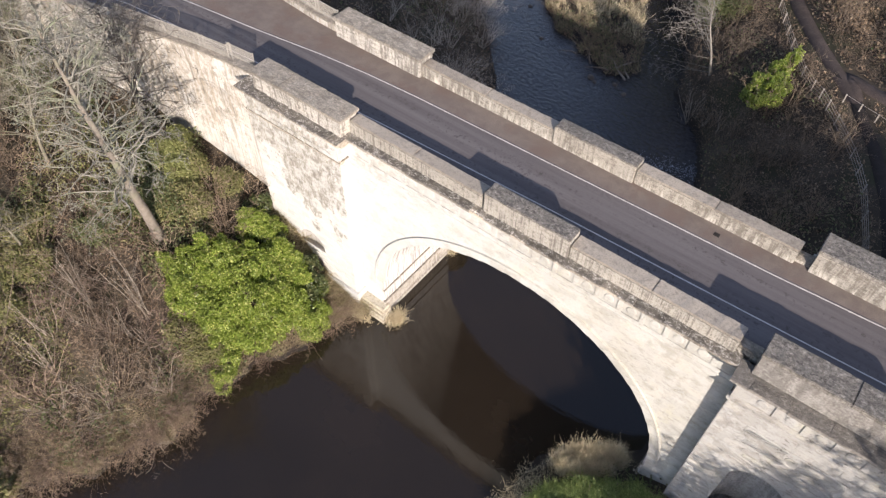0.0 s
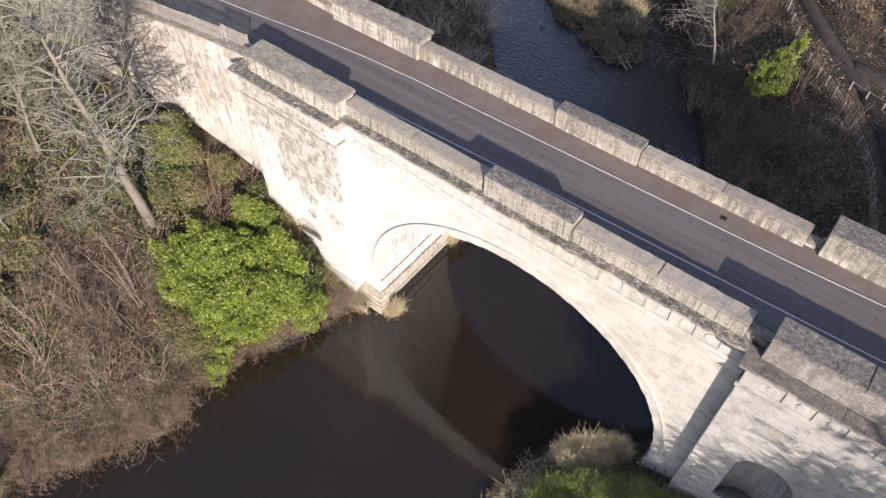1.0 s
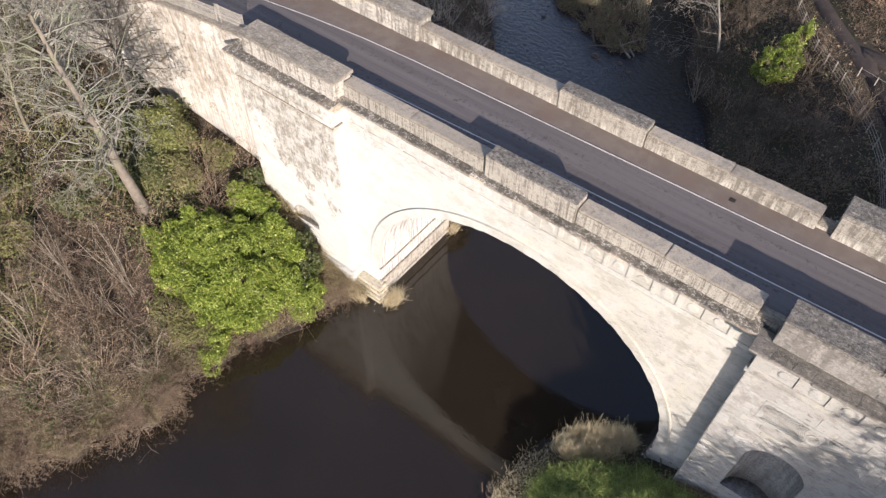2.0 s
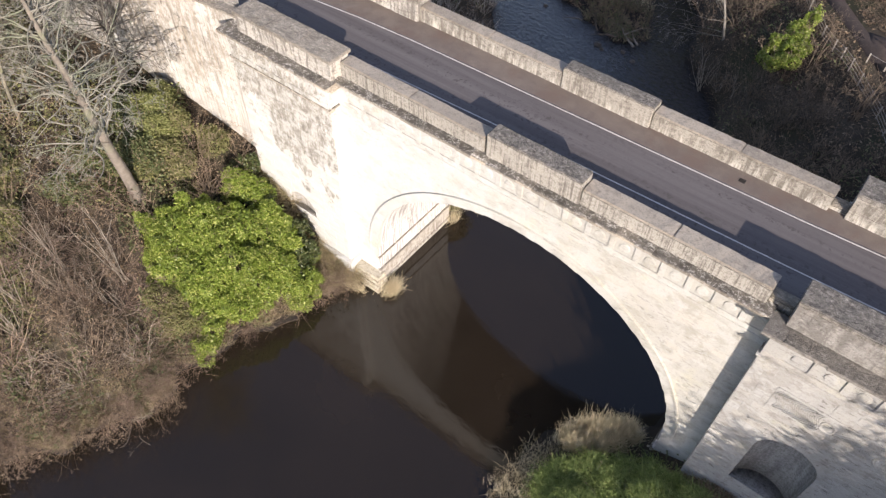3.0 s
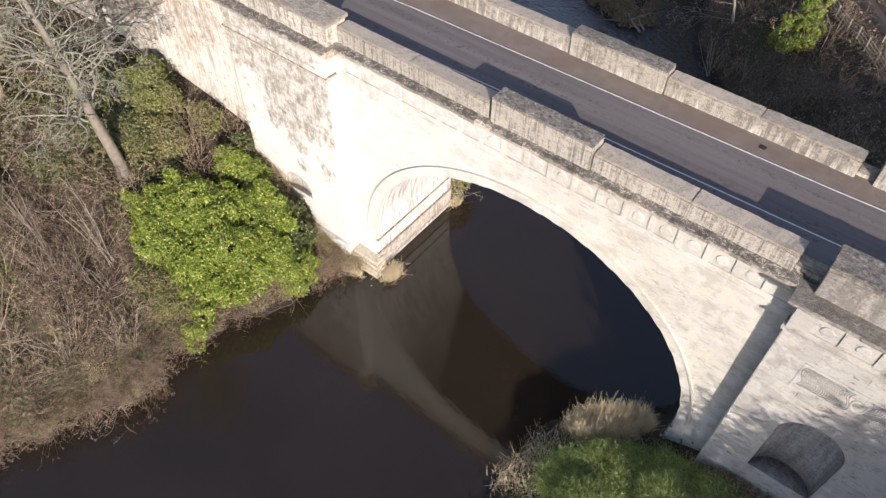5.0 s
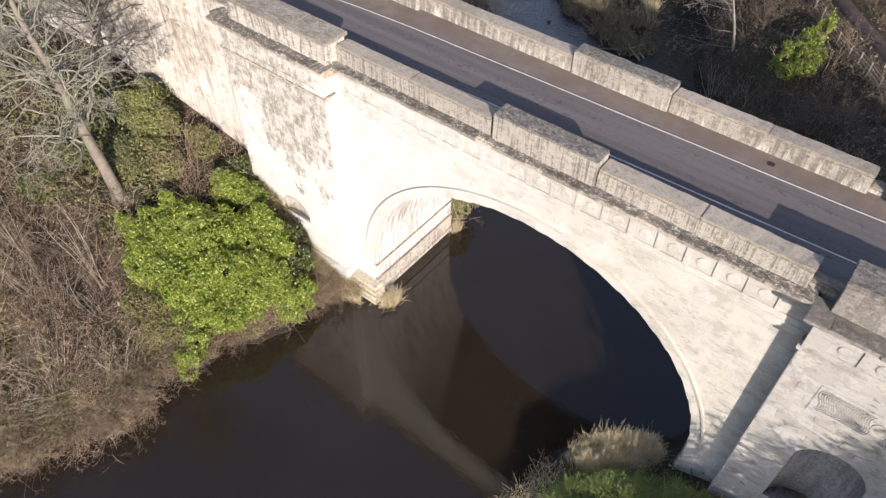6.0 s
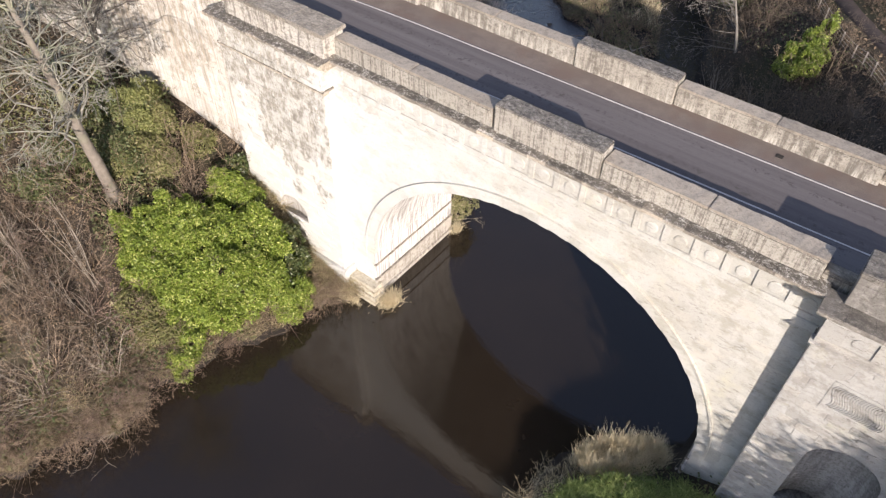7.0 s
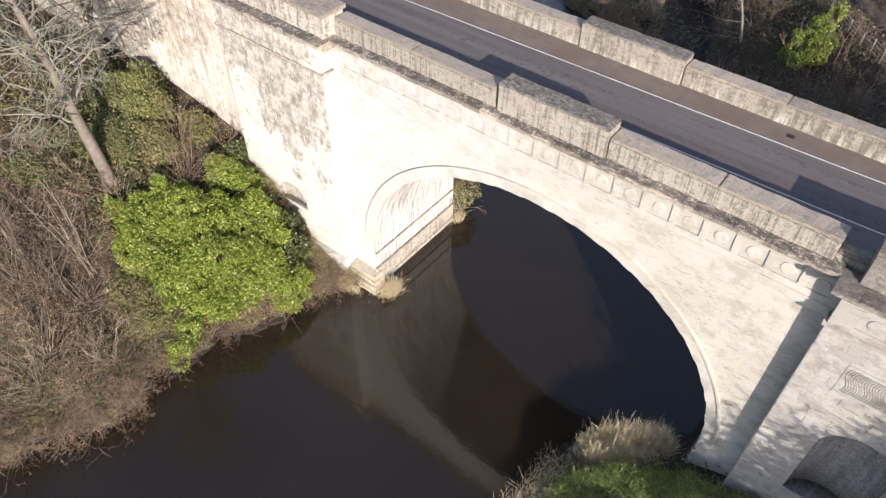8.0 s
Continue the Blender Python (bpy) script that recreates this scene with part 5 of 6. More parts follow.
leaf_bush("ivy_mound", [(-37.6, 17.2, 8.6, 1.3, 0.9), (-36.0, 17.4, 8.0, 1.0, 0.9), (-38.9, 19.4, 9.2, 1.3, 1.0), (-36.6, 20.6, 7.6, 1.0, 1.0), (-37.2, 15.2, 8.9, 0.9, 0.8)], 0.06, 200, MOSSY, "olive leafy undergrowth between the tree and the wall", 13, TWIG_DARK, 2)
leaf_bush("ivy_mound", [(-40.5, 6.5, 8.9, 1.6, 0.9), (-42.5, 8.0, 9.9, 1.5, 0.9), (-43.5, 4.0, 9.8, 1.7, 1.0), (-39.0, 3.5, 7.8, 1.1, 0.7)], 0.06, 170, MOSSY, "olive mossy thicket on the upper bank", 14, TWIG_DARK, 2)
leaf_bush("ivy_mound", [(-38.8, 11.0, 9.2, 1.2, 0.8), (-40.2, 13.0, 9.6, 1.3, 0.8)], 0.06, 170, IVY, "green ivy mound under the tall tree", 15, TWIG_DARK, 2)
leaf_bush("holly_bush", [(-40.2, 19.0, 9.8, 1.3, 1.3), (-38.9, 18.2, 9.3, 1.1, 1.1), (-40.9, 20.2, 9.9, 0.9, 1.1)], 0.05, 330, FINE_GREEN, "yellowish green evergreen bush by the wing wall", 16, TWIG_DARK, 2)
leaf_bush("bramble_bush", [(-31.2, 11.2, 3.6, 1.2, 1.1), (-30.1, 10.6, 2.6, 1.2, 1.1), (-29.4, 11.3, 2.3, 1.0, 1.0)], 0.04, 300, MOSSY, "dull olive bramble beside the laurel", 17, TWIG, 4)
leaf_bush("ivy_mound", [(-33.4, -4.2, 1.4, 1.5, 1.1)], 0.085, 150, MOSSY, "small dull green bush at the water's edge", 12, TWIG_DARK, 2)

# leaf litter, ivy and grass over the bank
def bank_points(n, rs_, x0, x1, y0, y1, low=0.12):
    x, y = rs_.uniform(x0, x1, n), rs_.uniform(y0, y1, n)
    z = ground_height(x, y)
    ok = (z > low) & (z < 17.2) & ~((y > lin(x, NEAR_WALL) - 0.1) & (y < lin(x, FAR_WALL) + 0.7))
    return np.stack([x, y, z], 1)[ok]


def patchy(p, k, cut):
    s = np.sin(p[:, 0] * 0.7 * k + 1.3 * np.sin(p[:, 1] * 0.5 * k)) + np.sin(p[:, 1] * 0.9 * k + 1.7 * np.cos(p[:, 0] * 0.37 * k)) + 0.8 * np.sin(1.9 * k * p[:, 0] + 2.3 * k * p[:, 1])
    return p[s > cut]


def cover(name, pts, lift, size, mat, label, rs_, up=0.6):
    p = pts.copy()
    p[:, 2] += rs_.uniform(0, 1, len(p)) ** 1.5 * lift
    v, f = cards(p, size, rs_, up)
    return tagged(new(name, raw_mesh(name, v, f, mat)), label, "undergrowth", kind="stuff")


rs = np.random.RandomState(17)
WEST = (-66, -22, -10, 23)
cover("leaf_litter", bank_points(60000, rs, *WEST, 0.75), 0.1, 0.06, LITTER, "brown fallen leaves over the bank", rs, 1.2)
p = patchy(bank_points(120000, rs, *WEST), 0.6, 0.1)
cover("ivy_cover", p[~((p[:, 0] > -33.5) & (p[:, 1] > 18.3))], 1.1, 0.075, IVY, "ivy and bramble leaves over the bank", rs)
cover("moss_cover", patchy(bank_points(90000, rs, -66, -34, -10, 18), 0.4, 0.2), 0.9, 0.06, MOSSY, "olive mossy growth under the trees", rs)


def twig_cover(name, pts, length, r, mat, label, rs_):
    n = len(pts)
    d = rs_.normal(size=(n, 3))
    d[:, 2] = np.abs(d[:, 2]) * 0.8 + 0.25
    d /= np.linalg.norm(d, axis=1, keepdims=True)
    ln = length * rs_.uniform(0.4, 1.2, n)[:, None]
    mid = pts + d * ln * 0.5
    d2 = d + rs_.normal(size=(n, 3)) * 0.35
    end = mid + d2 * ln * 0.5
    a = np.concatenate([pts, mid, np.full((n, 1), r), np.full((n, 1), r * 0.8)], 1)
    b = np.concatenate([mid, end, np.full((n, 1), r * 0.8), np.full((n, 1), r * 0.4)], 1)
    v, f = tubes(np.concatenate([a, b]))
    return tagged(new(name, raw_mesh(name, v, f, mat)), label, "undergrowth", kind="stuff")


p = bank_points(11000, rs, *WEST)
twig_cover("brushwood", p[~((p[:, 0] > -33.5) & (p[:, 1] > 19.5))], 1.3, 0.011, TWIG_DARK, "tangle of brown brushwood over the bank", rs)
p = patchy(bank_points(20000, rs, -45, -24, -8, 12), 0.5, 0.3)
twig_cover("brushwood", p[~((p[:, 0] < -34) & (p[:, 1] > 3))], 1.1, 0.010, BRAMBLE, "tangle of reddish-brown brambles over the bank", rs)
p = bank_points(15000, rs, -33.5, -23.5, 17.5, 22.4, 0.05)
v, f = blades(p[p[:, 1] > 19.0 - 0.25 * (p[:, 0] + 28)], 0.75, 0.75, rs, 0.012)
tagged(new("dead_grass", raw_mesh("dead_grass", v, f, SOD)), "dead straw-brown grass at the foot of the pier", "grass", kind="stuff")
y = np.concatenate([rs.uniform(-14, 10.5, 40000), rs.uniform(10.5, 19.5, 9000)])
x = left_bank(y) + 0.1 - np.abs(rs.normal(size=len(y))) * 1.6
p = np.stack([x, y, ground_height(x, y)], 1)
p = p[(p[:, 2] > 0.1) & (rs.rand(len(y)) < 0.55 + 0.45 * np.sin(1.7 * x) * np.sin(1.1 * y))]
v, f = blades(p, 0.42, 0.75, rs, 0.013)
tagged(new("bank_grass", raw_mesh("bank_grass", v, f, SOD)), "tussocky dry straw-coloured grass along the water's edge", "grass", kind="stuff")
y = rs.uniform(-8, 22.6, 2200)
x = left_bank(y) + 0.15 - rs.gamma(1.3, 0.55, len(y))
p = np.stack([x, y, np.maximum(ground_height(x, y), 0)], 1)
v, f = blades(p, 0.85, 0.8, rs, 0.01)
tagged(new("bank_grass", raw_mesh("bank_grass", v, f, TWIG)), "dead brown stems along the water's edge", "grass", kind="stuff")
for i in range(40):
    y = float(lin(i, [(0, -8), (40, 21.5)])) + rs.normal() * 0.2
    me = SHRUBS[rs.randint(6)]
    shrub(me, float(lin(y, LEFT_EDGE)) - rs.uniform(-0.1, 2.4), y, rs.uniform(0.4, 1.0), rs.uniform(0, 360), SHRUB_LABELS[me.materials[0].name], "low shrubs along the water", (rs.normal() * 14, 25 + rs.normal() * 16))
for i in range(52):
    y = (7.2, 6.6, 4.8, 3.6, 1.0, -1.5)[i % 6] + rs.normal() * 0.45 if i < 34 else rs.uniform(9.5, 21.5)
    me = SHRUBS[(0, 2, 1, 4)[rs.randint(4)]]
    shrub(me, float(lin(y, LEFT_EDGE)) - rs.uniform(0.1, 0.8), y, rs.uniform(0.45, 0.85) * (1 if i < 34 else 0.65), rs.uniform(0, 360), "bare brown shrub fanning out over the water", "bare shrubs at the water's edge", (rs.normal() * 14, 62 + rs.normal() * 10), 0.5)
for x, y, k, s, a in ((-34.0, 3.0, 0, 0.7, 220), (-33.2, 5.6, 0, 0.75, 300), (-32.0, 0.2, 0, 0.7, 130), (-35.5, 6.5, 2, 0.8, 20)):
    shrub(TALL[k], x, y, s, a, "upright pale-stemmed bare sapling on the river bank", "pale saplings", (rs.normal() * 6, rs.normal() * 6))
p = np.concatenate([np.array([c]) + rs.normal(size=(n, 3)) * np.array([[sx, sy, 0.05]]) for c, n, sx, sy in (((-21.8, 22.8, 0.1), 1200, 0.26, 0.36), ((-24.2, 21.2, 0.2), 350, 0.6, 0.2), ((-22.4, 30.9, 0.3), 260, 0.2, 0.3))])
v, f = blades(p, 0.5, 0.5, rs, 0.012)
tagged(new("grass_tuft", raw_mesh("grass_tuft", v, f, STRAW)), "dry straw tuft at the pier's foot", "grass")

# ---- east bank: dark bush and dry reeds ----
DOME = [(x, y, gz(x, y) - 0.2, r, rz * 0.5) if y > 19.3 and x < 0 else (x, y, max(z - 0.45, gz(x, y) + 0.12), r, rz * 0.6) for x, y, z, r, rz in ((-4.0, 17.7, 0.9, 1.3, 1.0), (-2.7, 18.9, 1.1, 1.4, 1.0), (-1.3, 20.1, 1.2, 1.2, 1.0), (-3.6, 17.0, 1.4, 1.8, 1.2), (-1.2, 18.6, 1.9, 1.7, 1.1), (0.4, 20.4, 2.4, 1.2, 1.0), (1.4, 20.7, 2.7, 0.9, 0.8), (-0.2, 21.4, 1.7, 0.9, 0.8), (-2.0, 16.0, 1.9, 1.8, 1.3), (0.9, 18.9, 2.45, 1.4, 1.1), (1.9, 17.6, 2.0, 1.4, 1.0), (1.6, 20.7, 2.6, 0.8, 0.8), (2.7, 20.3, 2.8, 1.1, 0.9), (3.9, 20.0, 3.0, 1.2, 0.9), (2.6, 19.2, 3.2, 1.4, 1.1))] + [(-1.9, 17.4, 0.6, 2.6, 1.4)]
gorse = leaf_bush("evergreen_bush", DOME, 0.035, 130, DARK_SPRAY, "dull dark green fine-leaved bush below the pier", 21, TWIG_DARK, 1)
x, y = rs.uniform(-7.5, 3, 46000), rs.uniform(13.5, 22.6, 46000)
z = np.full(len(x), -9.0)
for cx, cy, cz, r, rz in DOME:
    u = 1 - ((x - cx) ** 2 + (y - cy) ** 2) / (r * 1.05) ** 2
    z = np.maximum(z, np.where(u > 0, cz + rz * np.sqrt(np.maximum(u, 0)), -9))
p = np.stack([x, y, z - 0.1], 1)[z > 0.1]
v, f = blades(p, 0.27, 0.8, rs, 0.02)
sprays = new("sprays", raw_mesh("sprays", v, f, DARK_SPRAY))
sprays.parent = gorse
tagged(sprays, kind="stuff")
p = np.concatenate([np.array([c]) + rs.normal(size=(1100, 3)) * np.array([[0.24, 0.22, 0.22]]) for c in ((-5.2, 20.7, 0.35), (-4.8, 21.3, 0.4), (-4.3, 21.7, 0.45), (-3.8, 22.1, 0.5), (-3.3, 22.5, 0.5), (-2.7, 22.8, 0.5), (-4.6, 19.6, 0.6), (-4.0, 20.1, 0.6), (-3.3, 20.7, 0.6), (-2.6, 21.3, 0.6), (-4.2, 21.0, 0.45), (-3.6, 21.5, 0.5), (-2.9, 22.1, 0.55), (-2.2, 22.4, 0.6), (-5.3, 20.0, 0.35), (-2.3, 22.9, 0.5))])
p += np.array([[-0.1, 0.38, 0.05]])
v, f = blades(p, 1.15, 0.2, rs, 0.011)
tagged(new("reeds", raw_mesh("reeds", v, f, STRAW)), "dry straw-coloured reeds at the water's edge", "reeds", kind="stuff")
p = np.concatenate([np.array([c]) + rs.normal(size=(300, 3)) * np.array([[0.45, 0.45, 0.05]]) for c in ((-5.7, 19.4, 0.35), (-6.4, 18.6, 0.3), (-5.5, 18.2, 0.5), (-6.7, 17.6, 0.3), (-5.7, 16.9, 0.6), (-6.8, 16.6, 0.35), (-5.6, 15.6, 0.7), (-7.0, 15.4, 0.4))])
p += np.array([[0.35, 0.0, 0.0]])
v, f = blades(p, 0.75, 0.4, rs, 0.007)
tagged(new("reeds", raw_mesh("reeds", v, f, STRAW)), "sparse dry stems at the water's edge", "reeds", kind="stuff")
EAST = (-6, 30, -10, 23)
p = bank_points(14000, rs, 0.2, 8, 15, 22)
cover("dead_leaves", p, 0.35, 0.07, LITTER, "brown dead leaves and bracken at the pier's foot", rs, 0.8)
v, f = blades(p[:6000], 0.5, 0.8, rs, 0.012)
tagged(new("dead_grass", raw_mesh("dead_grass", v, f, STRAW_DULL)), "dead brown grass under the east pier", "grass", kind="stuff")
cover("leaf_litter", bank_points(26000, rs, -2, 40, -10, 22), 0.1, 0.07, LITTER, "brown fallen leaves over the east bank", rs, 1.2)
cover("ivy_cover", patchy(bank_points(30000, rs, *EAST), 0.6, -0.2), 0.8, 0.06, IVY, "ivy and bramble leaves over the east bank", rs)
# bare trees on the east bank that shade the pier
shade = tree_mesh(31, 12.0, 0.22, BARK, fork=0.12, limbs=80, reach=0.42, depth=2, kids=8.0, rise=0.35, rmin=0.03)
airy = tree_mesh(37, 12.0, 0.16, BARK, fork=0.15, limbs=34, reach=0.46, depth=2, kids=4.6, rise=0.08, rmin=0.045, limb_r=0.4)
for x, y, s, a, m in ((14.6, 12.0, 0.62, 300, airy), (15.8, 11.4, 0.78, 80, airy), (18.2, 11.2, 1.0, 160, airy), (17.0, 9.4, 0.85, 210, airy), (16.4, 12.3, 0.85, 45, airy), (21.5, 11.5, 1.3, 250, shade), (25, 11.5, 1.5, 30, shade), (28.5, 12.5, 1.6, 200, shade), (20.6, 9.2, 1.1, 15, airy), (24.2, 10.2, 1.2, 95, shade), (28.0, 7.0, 1.4, 120, shade), (33, 9.0, 1.7, 300, shade)):
    plant_tree(m, x, y, "bare grey tree on the east bank", s, a, "bare trees on the east bank")
# unseen holly, added to close up the shade on the pier's right side
leaf_bush("holly_bush", [(23.2, 8.6, 12.6, 2.4, 3.6), (26, 9, 14, 2.4, 4.0), (21.8, 9.6, 15.4, 1.7, 2.4)], 0.09, 75, LAUREL_DARK, "unseen holly added to deepen the shade on the pier", 44, TWIG_DARK, 3)

# ---- upstream side ----
rs = np.random.RandomState(77)
leaf_bush("laurel_bush", [(-9.9, 59.3, 5.3, 0.85, 0.9), (-9.1, 58.4, 5.6, 0.75, 0.8), (-9.4, 60.2, 6.2, 1.0, 1.1), (-8.8, 61.4, 7.0, 0.85, 1.1), (-8.3, 62.6, 7.7, 0.6, 1.0), (-8.5, 59.4, 6.6, 0.7, 0.8), (-9.9, 60.9, 5.7, 0.5, 0.8), (-8.1, 63.4, 8.4, 0.35, 0.8), (-7.9, 58.4, 6.3, 0.75, 0.8), (-7.6, 59.6, 7.0, 0.7, 0.8), (-8.2, 60.6, 7.2, 0.7, 0.8)], 0.065, 200, LAUREL, "bright yellow-green laurel bush on the far bank", 31, TWIG, 3, swell=0.3, gaps=-1.4)
leaf_bush("holly_bush", [(-18.6, 72.0, 4.0, 1.9, 1.8), (-16.8, 72.8, 4.6, 1.5, 1.6)], 0.07, 120, IVY, "dull olive evergreen bush behind the pale tree", 32, TWIG, 3)
pale = tree_mesh(43, 9.5, 0.15, ASH_BARK, fork=0.12, limbs=18, reach=0.72, depth=2, kids=8.0, rise=0.16, rmin=0.011, limb_r=0.27, wig=0.1, bias=(-1.15, 0.1), lean=(0.0, 0.05))
plant_tree(pale, -14.8, 62.6, "pale bare tree spreading low over the far water").rotation_euler = (0, radians(-15), 0)
tall_pale = tree_mesh(45, 13.0, 0.16, PALE_BARK, fork=0.5, limbs=22, reach=0.3, depth=2, kids=5.0, rise=0.5, rmin=0.014)
for x, y, s, a in ((-15.2, 75.5, 0.9, 10), (-13.6, 76.0, 0.85, 130), (-12.0, 77.2, 1.0, 250), (-18.4, 77.5, 1.0, 45), (-6.5, 79, 0.9, 90), (-22, 80, 1.1, 300)):
    plant_tree(tall_pale, x, y, "pale-trunked bare tree on the wooded far bank", s, a, "pale trees on the far bank")


def way_side(x, y):
    """How far a spot lies right of the footpath that runs through the far wood."""
    return x - lin(y, WAY)


rows = []
for i in range(200):
    y = rs.uniform(36, 78)
    re = float(lin(y, RIGHT_EDGE))
    x = re + 0.4 + rs.gamma(1.8, 4.0)
    if x > 22 or abs(way_side(x, y)) < 2.3 or (x > -6 and abs(y - lin(x, EASTWAY)) < 2.2) or (x + 9.4) ** 2 + (y - 59.5) ** 2 < 10.0:
        continue
    if (-3.5 < way_side(x, y) < 0 and y > 53 and rs.rand() < 0.6) or (y > 60 and rs.rand() < 0.35):
        continue
    me = SHRUBS[rs.randint(6)] if rs.rand() < 0.7 else TALL[rs.randint(2)]
    rows.append((me, pose(x, y, gz(x, y), rs.normal() * 6, rs.normal() * 6, rs.uniform(0, 360)) @ Matrix.Scale(rs.uniform(0.6, 1.0), 4)))
rows.sort(key=lambda q: q[1].translation.y * -1)
half = len(rows) * 3 // 5
thicket("thicket", rows[:half], "dark bare thicket on the far bank")
thicket("thicket", rows[half:], "grey-brown bare thicket on the far bank", TWIG)
for x, y, k, s in ((-14.2, 58.6, 2, 1.0), (-14.6, 59.4, 2, 0.9), (-11.8, 57.6, 0, 0.6), (-11.0, 56.9, 2, 0.65), (-12.6, 58.0, 2, 0.6), (-7.6, 57.2, 0, 0.5)):
    shrub(TALL[k], x, y, s, 77 * x, "pale upright bare sapling at the far waterside", "pale saplings on the far bank")
rows = []
for i in range(125):
    y = rs.uniform(33, 64)
    x = float(lin(y, LEFT_EDGE)) + 1.0 - rs.gamma(1.7, 4.0)
    me = TALL[rs.randint(2)] if rs.rand() < 0.75 else SHRUBS[rs.randint(6)]
    rows.append((me, pose(x, y, gz(x, y), rs.normal() * 7, 10 + rs.normal() * 8, 0) @ pose(0, 0, 0, 0, 0, rs.uniform(0, 360)) @ Matrix.Scale(rs.uniform(0.6, 1.0), 4)))
thicket("willow_thicket", rows[:85], "bare grey-brown willow saplings along the upstream water", WILLOW)
thicket("willow_thicket", rows[85:], "bare brown willow scrub along the upstream water", TWIG_DARK)
FAR_E, FAR_W = (-24, 25, 33, 80), (-66, -24, 33, 80)


def off_path(p, gap):
    keep = (np.abs(way_side(p[:, 0], p[:, 1])) > gap) & ((p[:, 0] < -6) | (np.abs(p[:, 1] - lin(p[:, 0], EASTWAY)) > gap))
    return p[keep]


for box_ in (FAR_E, FAR_W):
    cover("leaf_litter", off_path(bank_points(26000, rs, *box_), 0.95), 0.12, 0.08, LITTER, "brown fallen leaves over the far bank", rs, 1.2)
    twig_cover("brushwood", off_path(bank_points(11000, rs, *box_), 1.3), 1.3, 0.013, TWIG_DARK, "dark brushwood over the far bank", rs)
    cover("ivy_cover", off_path(patchy(bank_points(22000, rs, *box_), 0.6, 0.7), 1.3), 0.7, 0.08, IVY, "ivy and bramble leaves over the far bank", rs)
p = off_path(bank_points(13000, rs, -14, 16, 55, 80), 1.5)
twig_cover("brambles", p[(p[:, 1] > 62 - 0.35 * p[:, 0]) | (way_side(p[:, 0], p[:, 1]) < -0.5)], 1.0, 0.012, TWIG_DARK, "sunlit tangle of brown brambles beside the footpath", rs)
p = off_path(bank_points(15000, rs, -9, 16, 60, 80), 1.5)
cover("dead_bracken", patchy(p[p[:, 1] > 64.5 - 0.35 * p[:, 0]], 0.8, -0.3), 0.8, 0.09, LITTER, "brown dead bracken beside the footpath", rs)
# low spit of scrub and grass with driftwood
x, y = rs.uniform(-50, -21.5, 34000), rs.uniform(60.3, 88, 34000)
ok = (ground_height(x, y) > 0.12) & (x > lin(y, LEFT_EDGE) + 4) & (x < -21.5 - 0.3 * (y - 62)) & (y > lin(x, SPIT_FRONT) - 0.3)
p = np.stack([x, y, ground_height(x, y)], 1)[ok]
p = patchy(p, 1.6, -0.9)
v, f = blades(p, 0.55, 0.6, rs, 0.02)
tagged(new("spit_grass", raw_mesh("spit_grass", v, f, STRAW_DULL)), "dry tussocky grass on the low river spit", "grass", kind="stuff")
# sun and bridge shade put into colour: pale grass behind, dark growth in front
v, f = blades(p[p[:, 1] > 68.0 + rs.normal(size=len(p))], 0.8, 0.5, rs, 0.02)
tagged(new("spit_grass", raw_mesh("spit_grass", v, f, STRAW)), "straw-coloured grass, paler for the sun beyond the bridge's shadow", "grass", kind="stuff")
p = p[(p[:, 1] < 67.5 + rs.normal(size=len(p)) * 1.2)]
cover("spit_scrub", p[:9000], 0.6, 0.07, IVY, "dark low scrub over the tip of the spit", rs)
twig_cover("spit_scrub", p[:6000], 0.9, 0.011, TWIG_DARK, "dark brushwood over the tip of the spit", rs)
for i in range(10):
    a, b = rs.uniform(-29, -23.5), rs.uniform(62.2, 66)
    shrub(SHRUBS[rs.randint(4)], a, b, 0.5, rs.uniform(0, 360), "bare scrub on the low spit", "scrub on the spit")
for i, (x, y, a, l, r) in enumerate(((-22.4, 60.3, 140, 3.8, 0.12), (-22.2, 60.8, 128, 3.2, 0.1), (-24.4, 60.3, 175, 3.0, 0.12), (-26.6, 60.4, 160, 2.6, 0.1), (-28.8, 61.0, 185, 2.2, 0.08), (-24.0, 61.3, 60, 2.6, 0.07))):
    out = []
    limb(np.random.RandomState(90 + i), (0, 0, 0), (math.cos(radians(a)), math.sin(radians(a)), 0.08), l, r, 2, out, 0.16, 0.0, 4, 0.45, 0.5, 0.018)
    v, f = tubes(out, 7)
    tagged(new("driftwood", raw_mesh("driftwood", v, f, PALE_BARK if i in (0, 1, 5) else TWIG_DARK)), "bleached driftwood branch stranded on the spit", "driftwood", "driftwood").location = (x, y, max(gz(x, y), 0) + 0.45)


def boulder(x, y, r, seed):
    bm = bmesh.new()
    bmesh.ops.create_icosphere(bm, subdivisions=2, radius=r)
    for q in bm.verts:
        n = noise.noise(q.co * (1.6 / r) + Vector((seed * 7.1, 0, 0)))
        q.co *= 1 + 0.35 * n
        q.co.z *= 0.55
    ob = tagged(part("boulder", bm, BOULDER), "wet brown stone breaking the shallow water", "stone", "stones in the river")
    ob.location = (x, y, 0.02)


for i, (x, y, r) in enumerate(((-33.5, 61.5, 0.25), (-25.6, 58.9, 0.4), (-24.9, 58.5, 0.25), (-23.0, 59.4, 0.3), (-38, 66, 0.25), (-21.5, 58.6, 0.3))):
    boulder(x, y, r, i)
# broken water at the shallow step
p = np.stack([rs.uniform(-17, -9.2, 900), rs.normal(0, 0.7, 900), np.zeros(900)], 1)
p[:, 1] += 51.6 + 0.35 * (p[:, 0] + 13)
p[:, 2] = 0.02 + 0.1 * rs.rand(900)
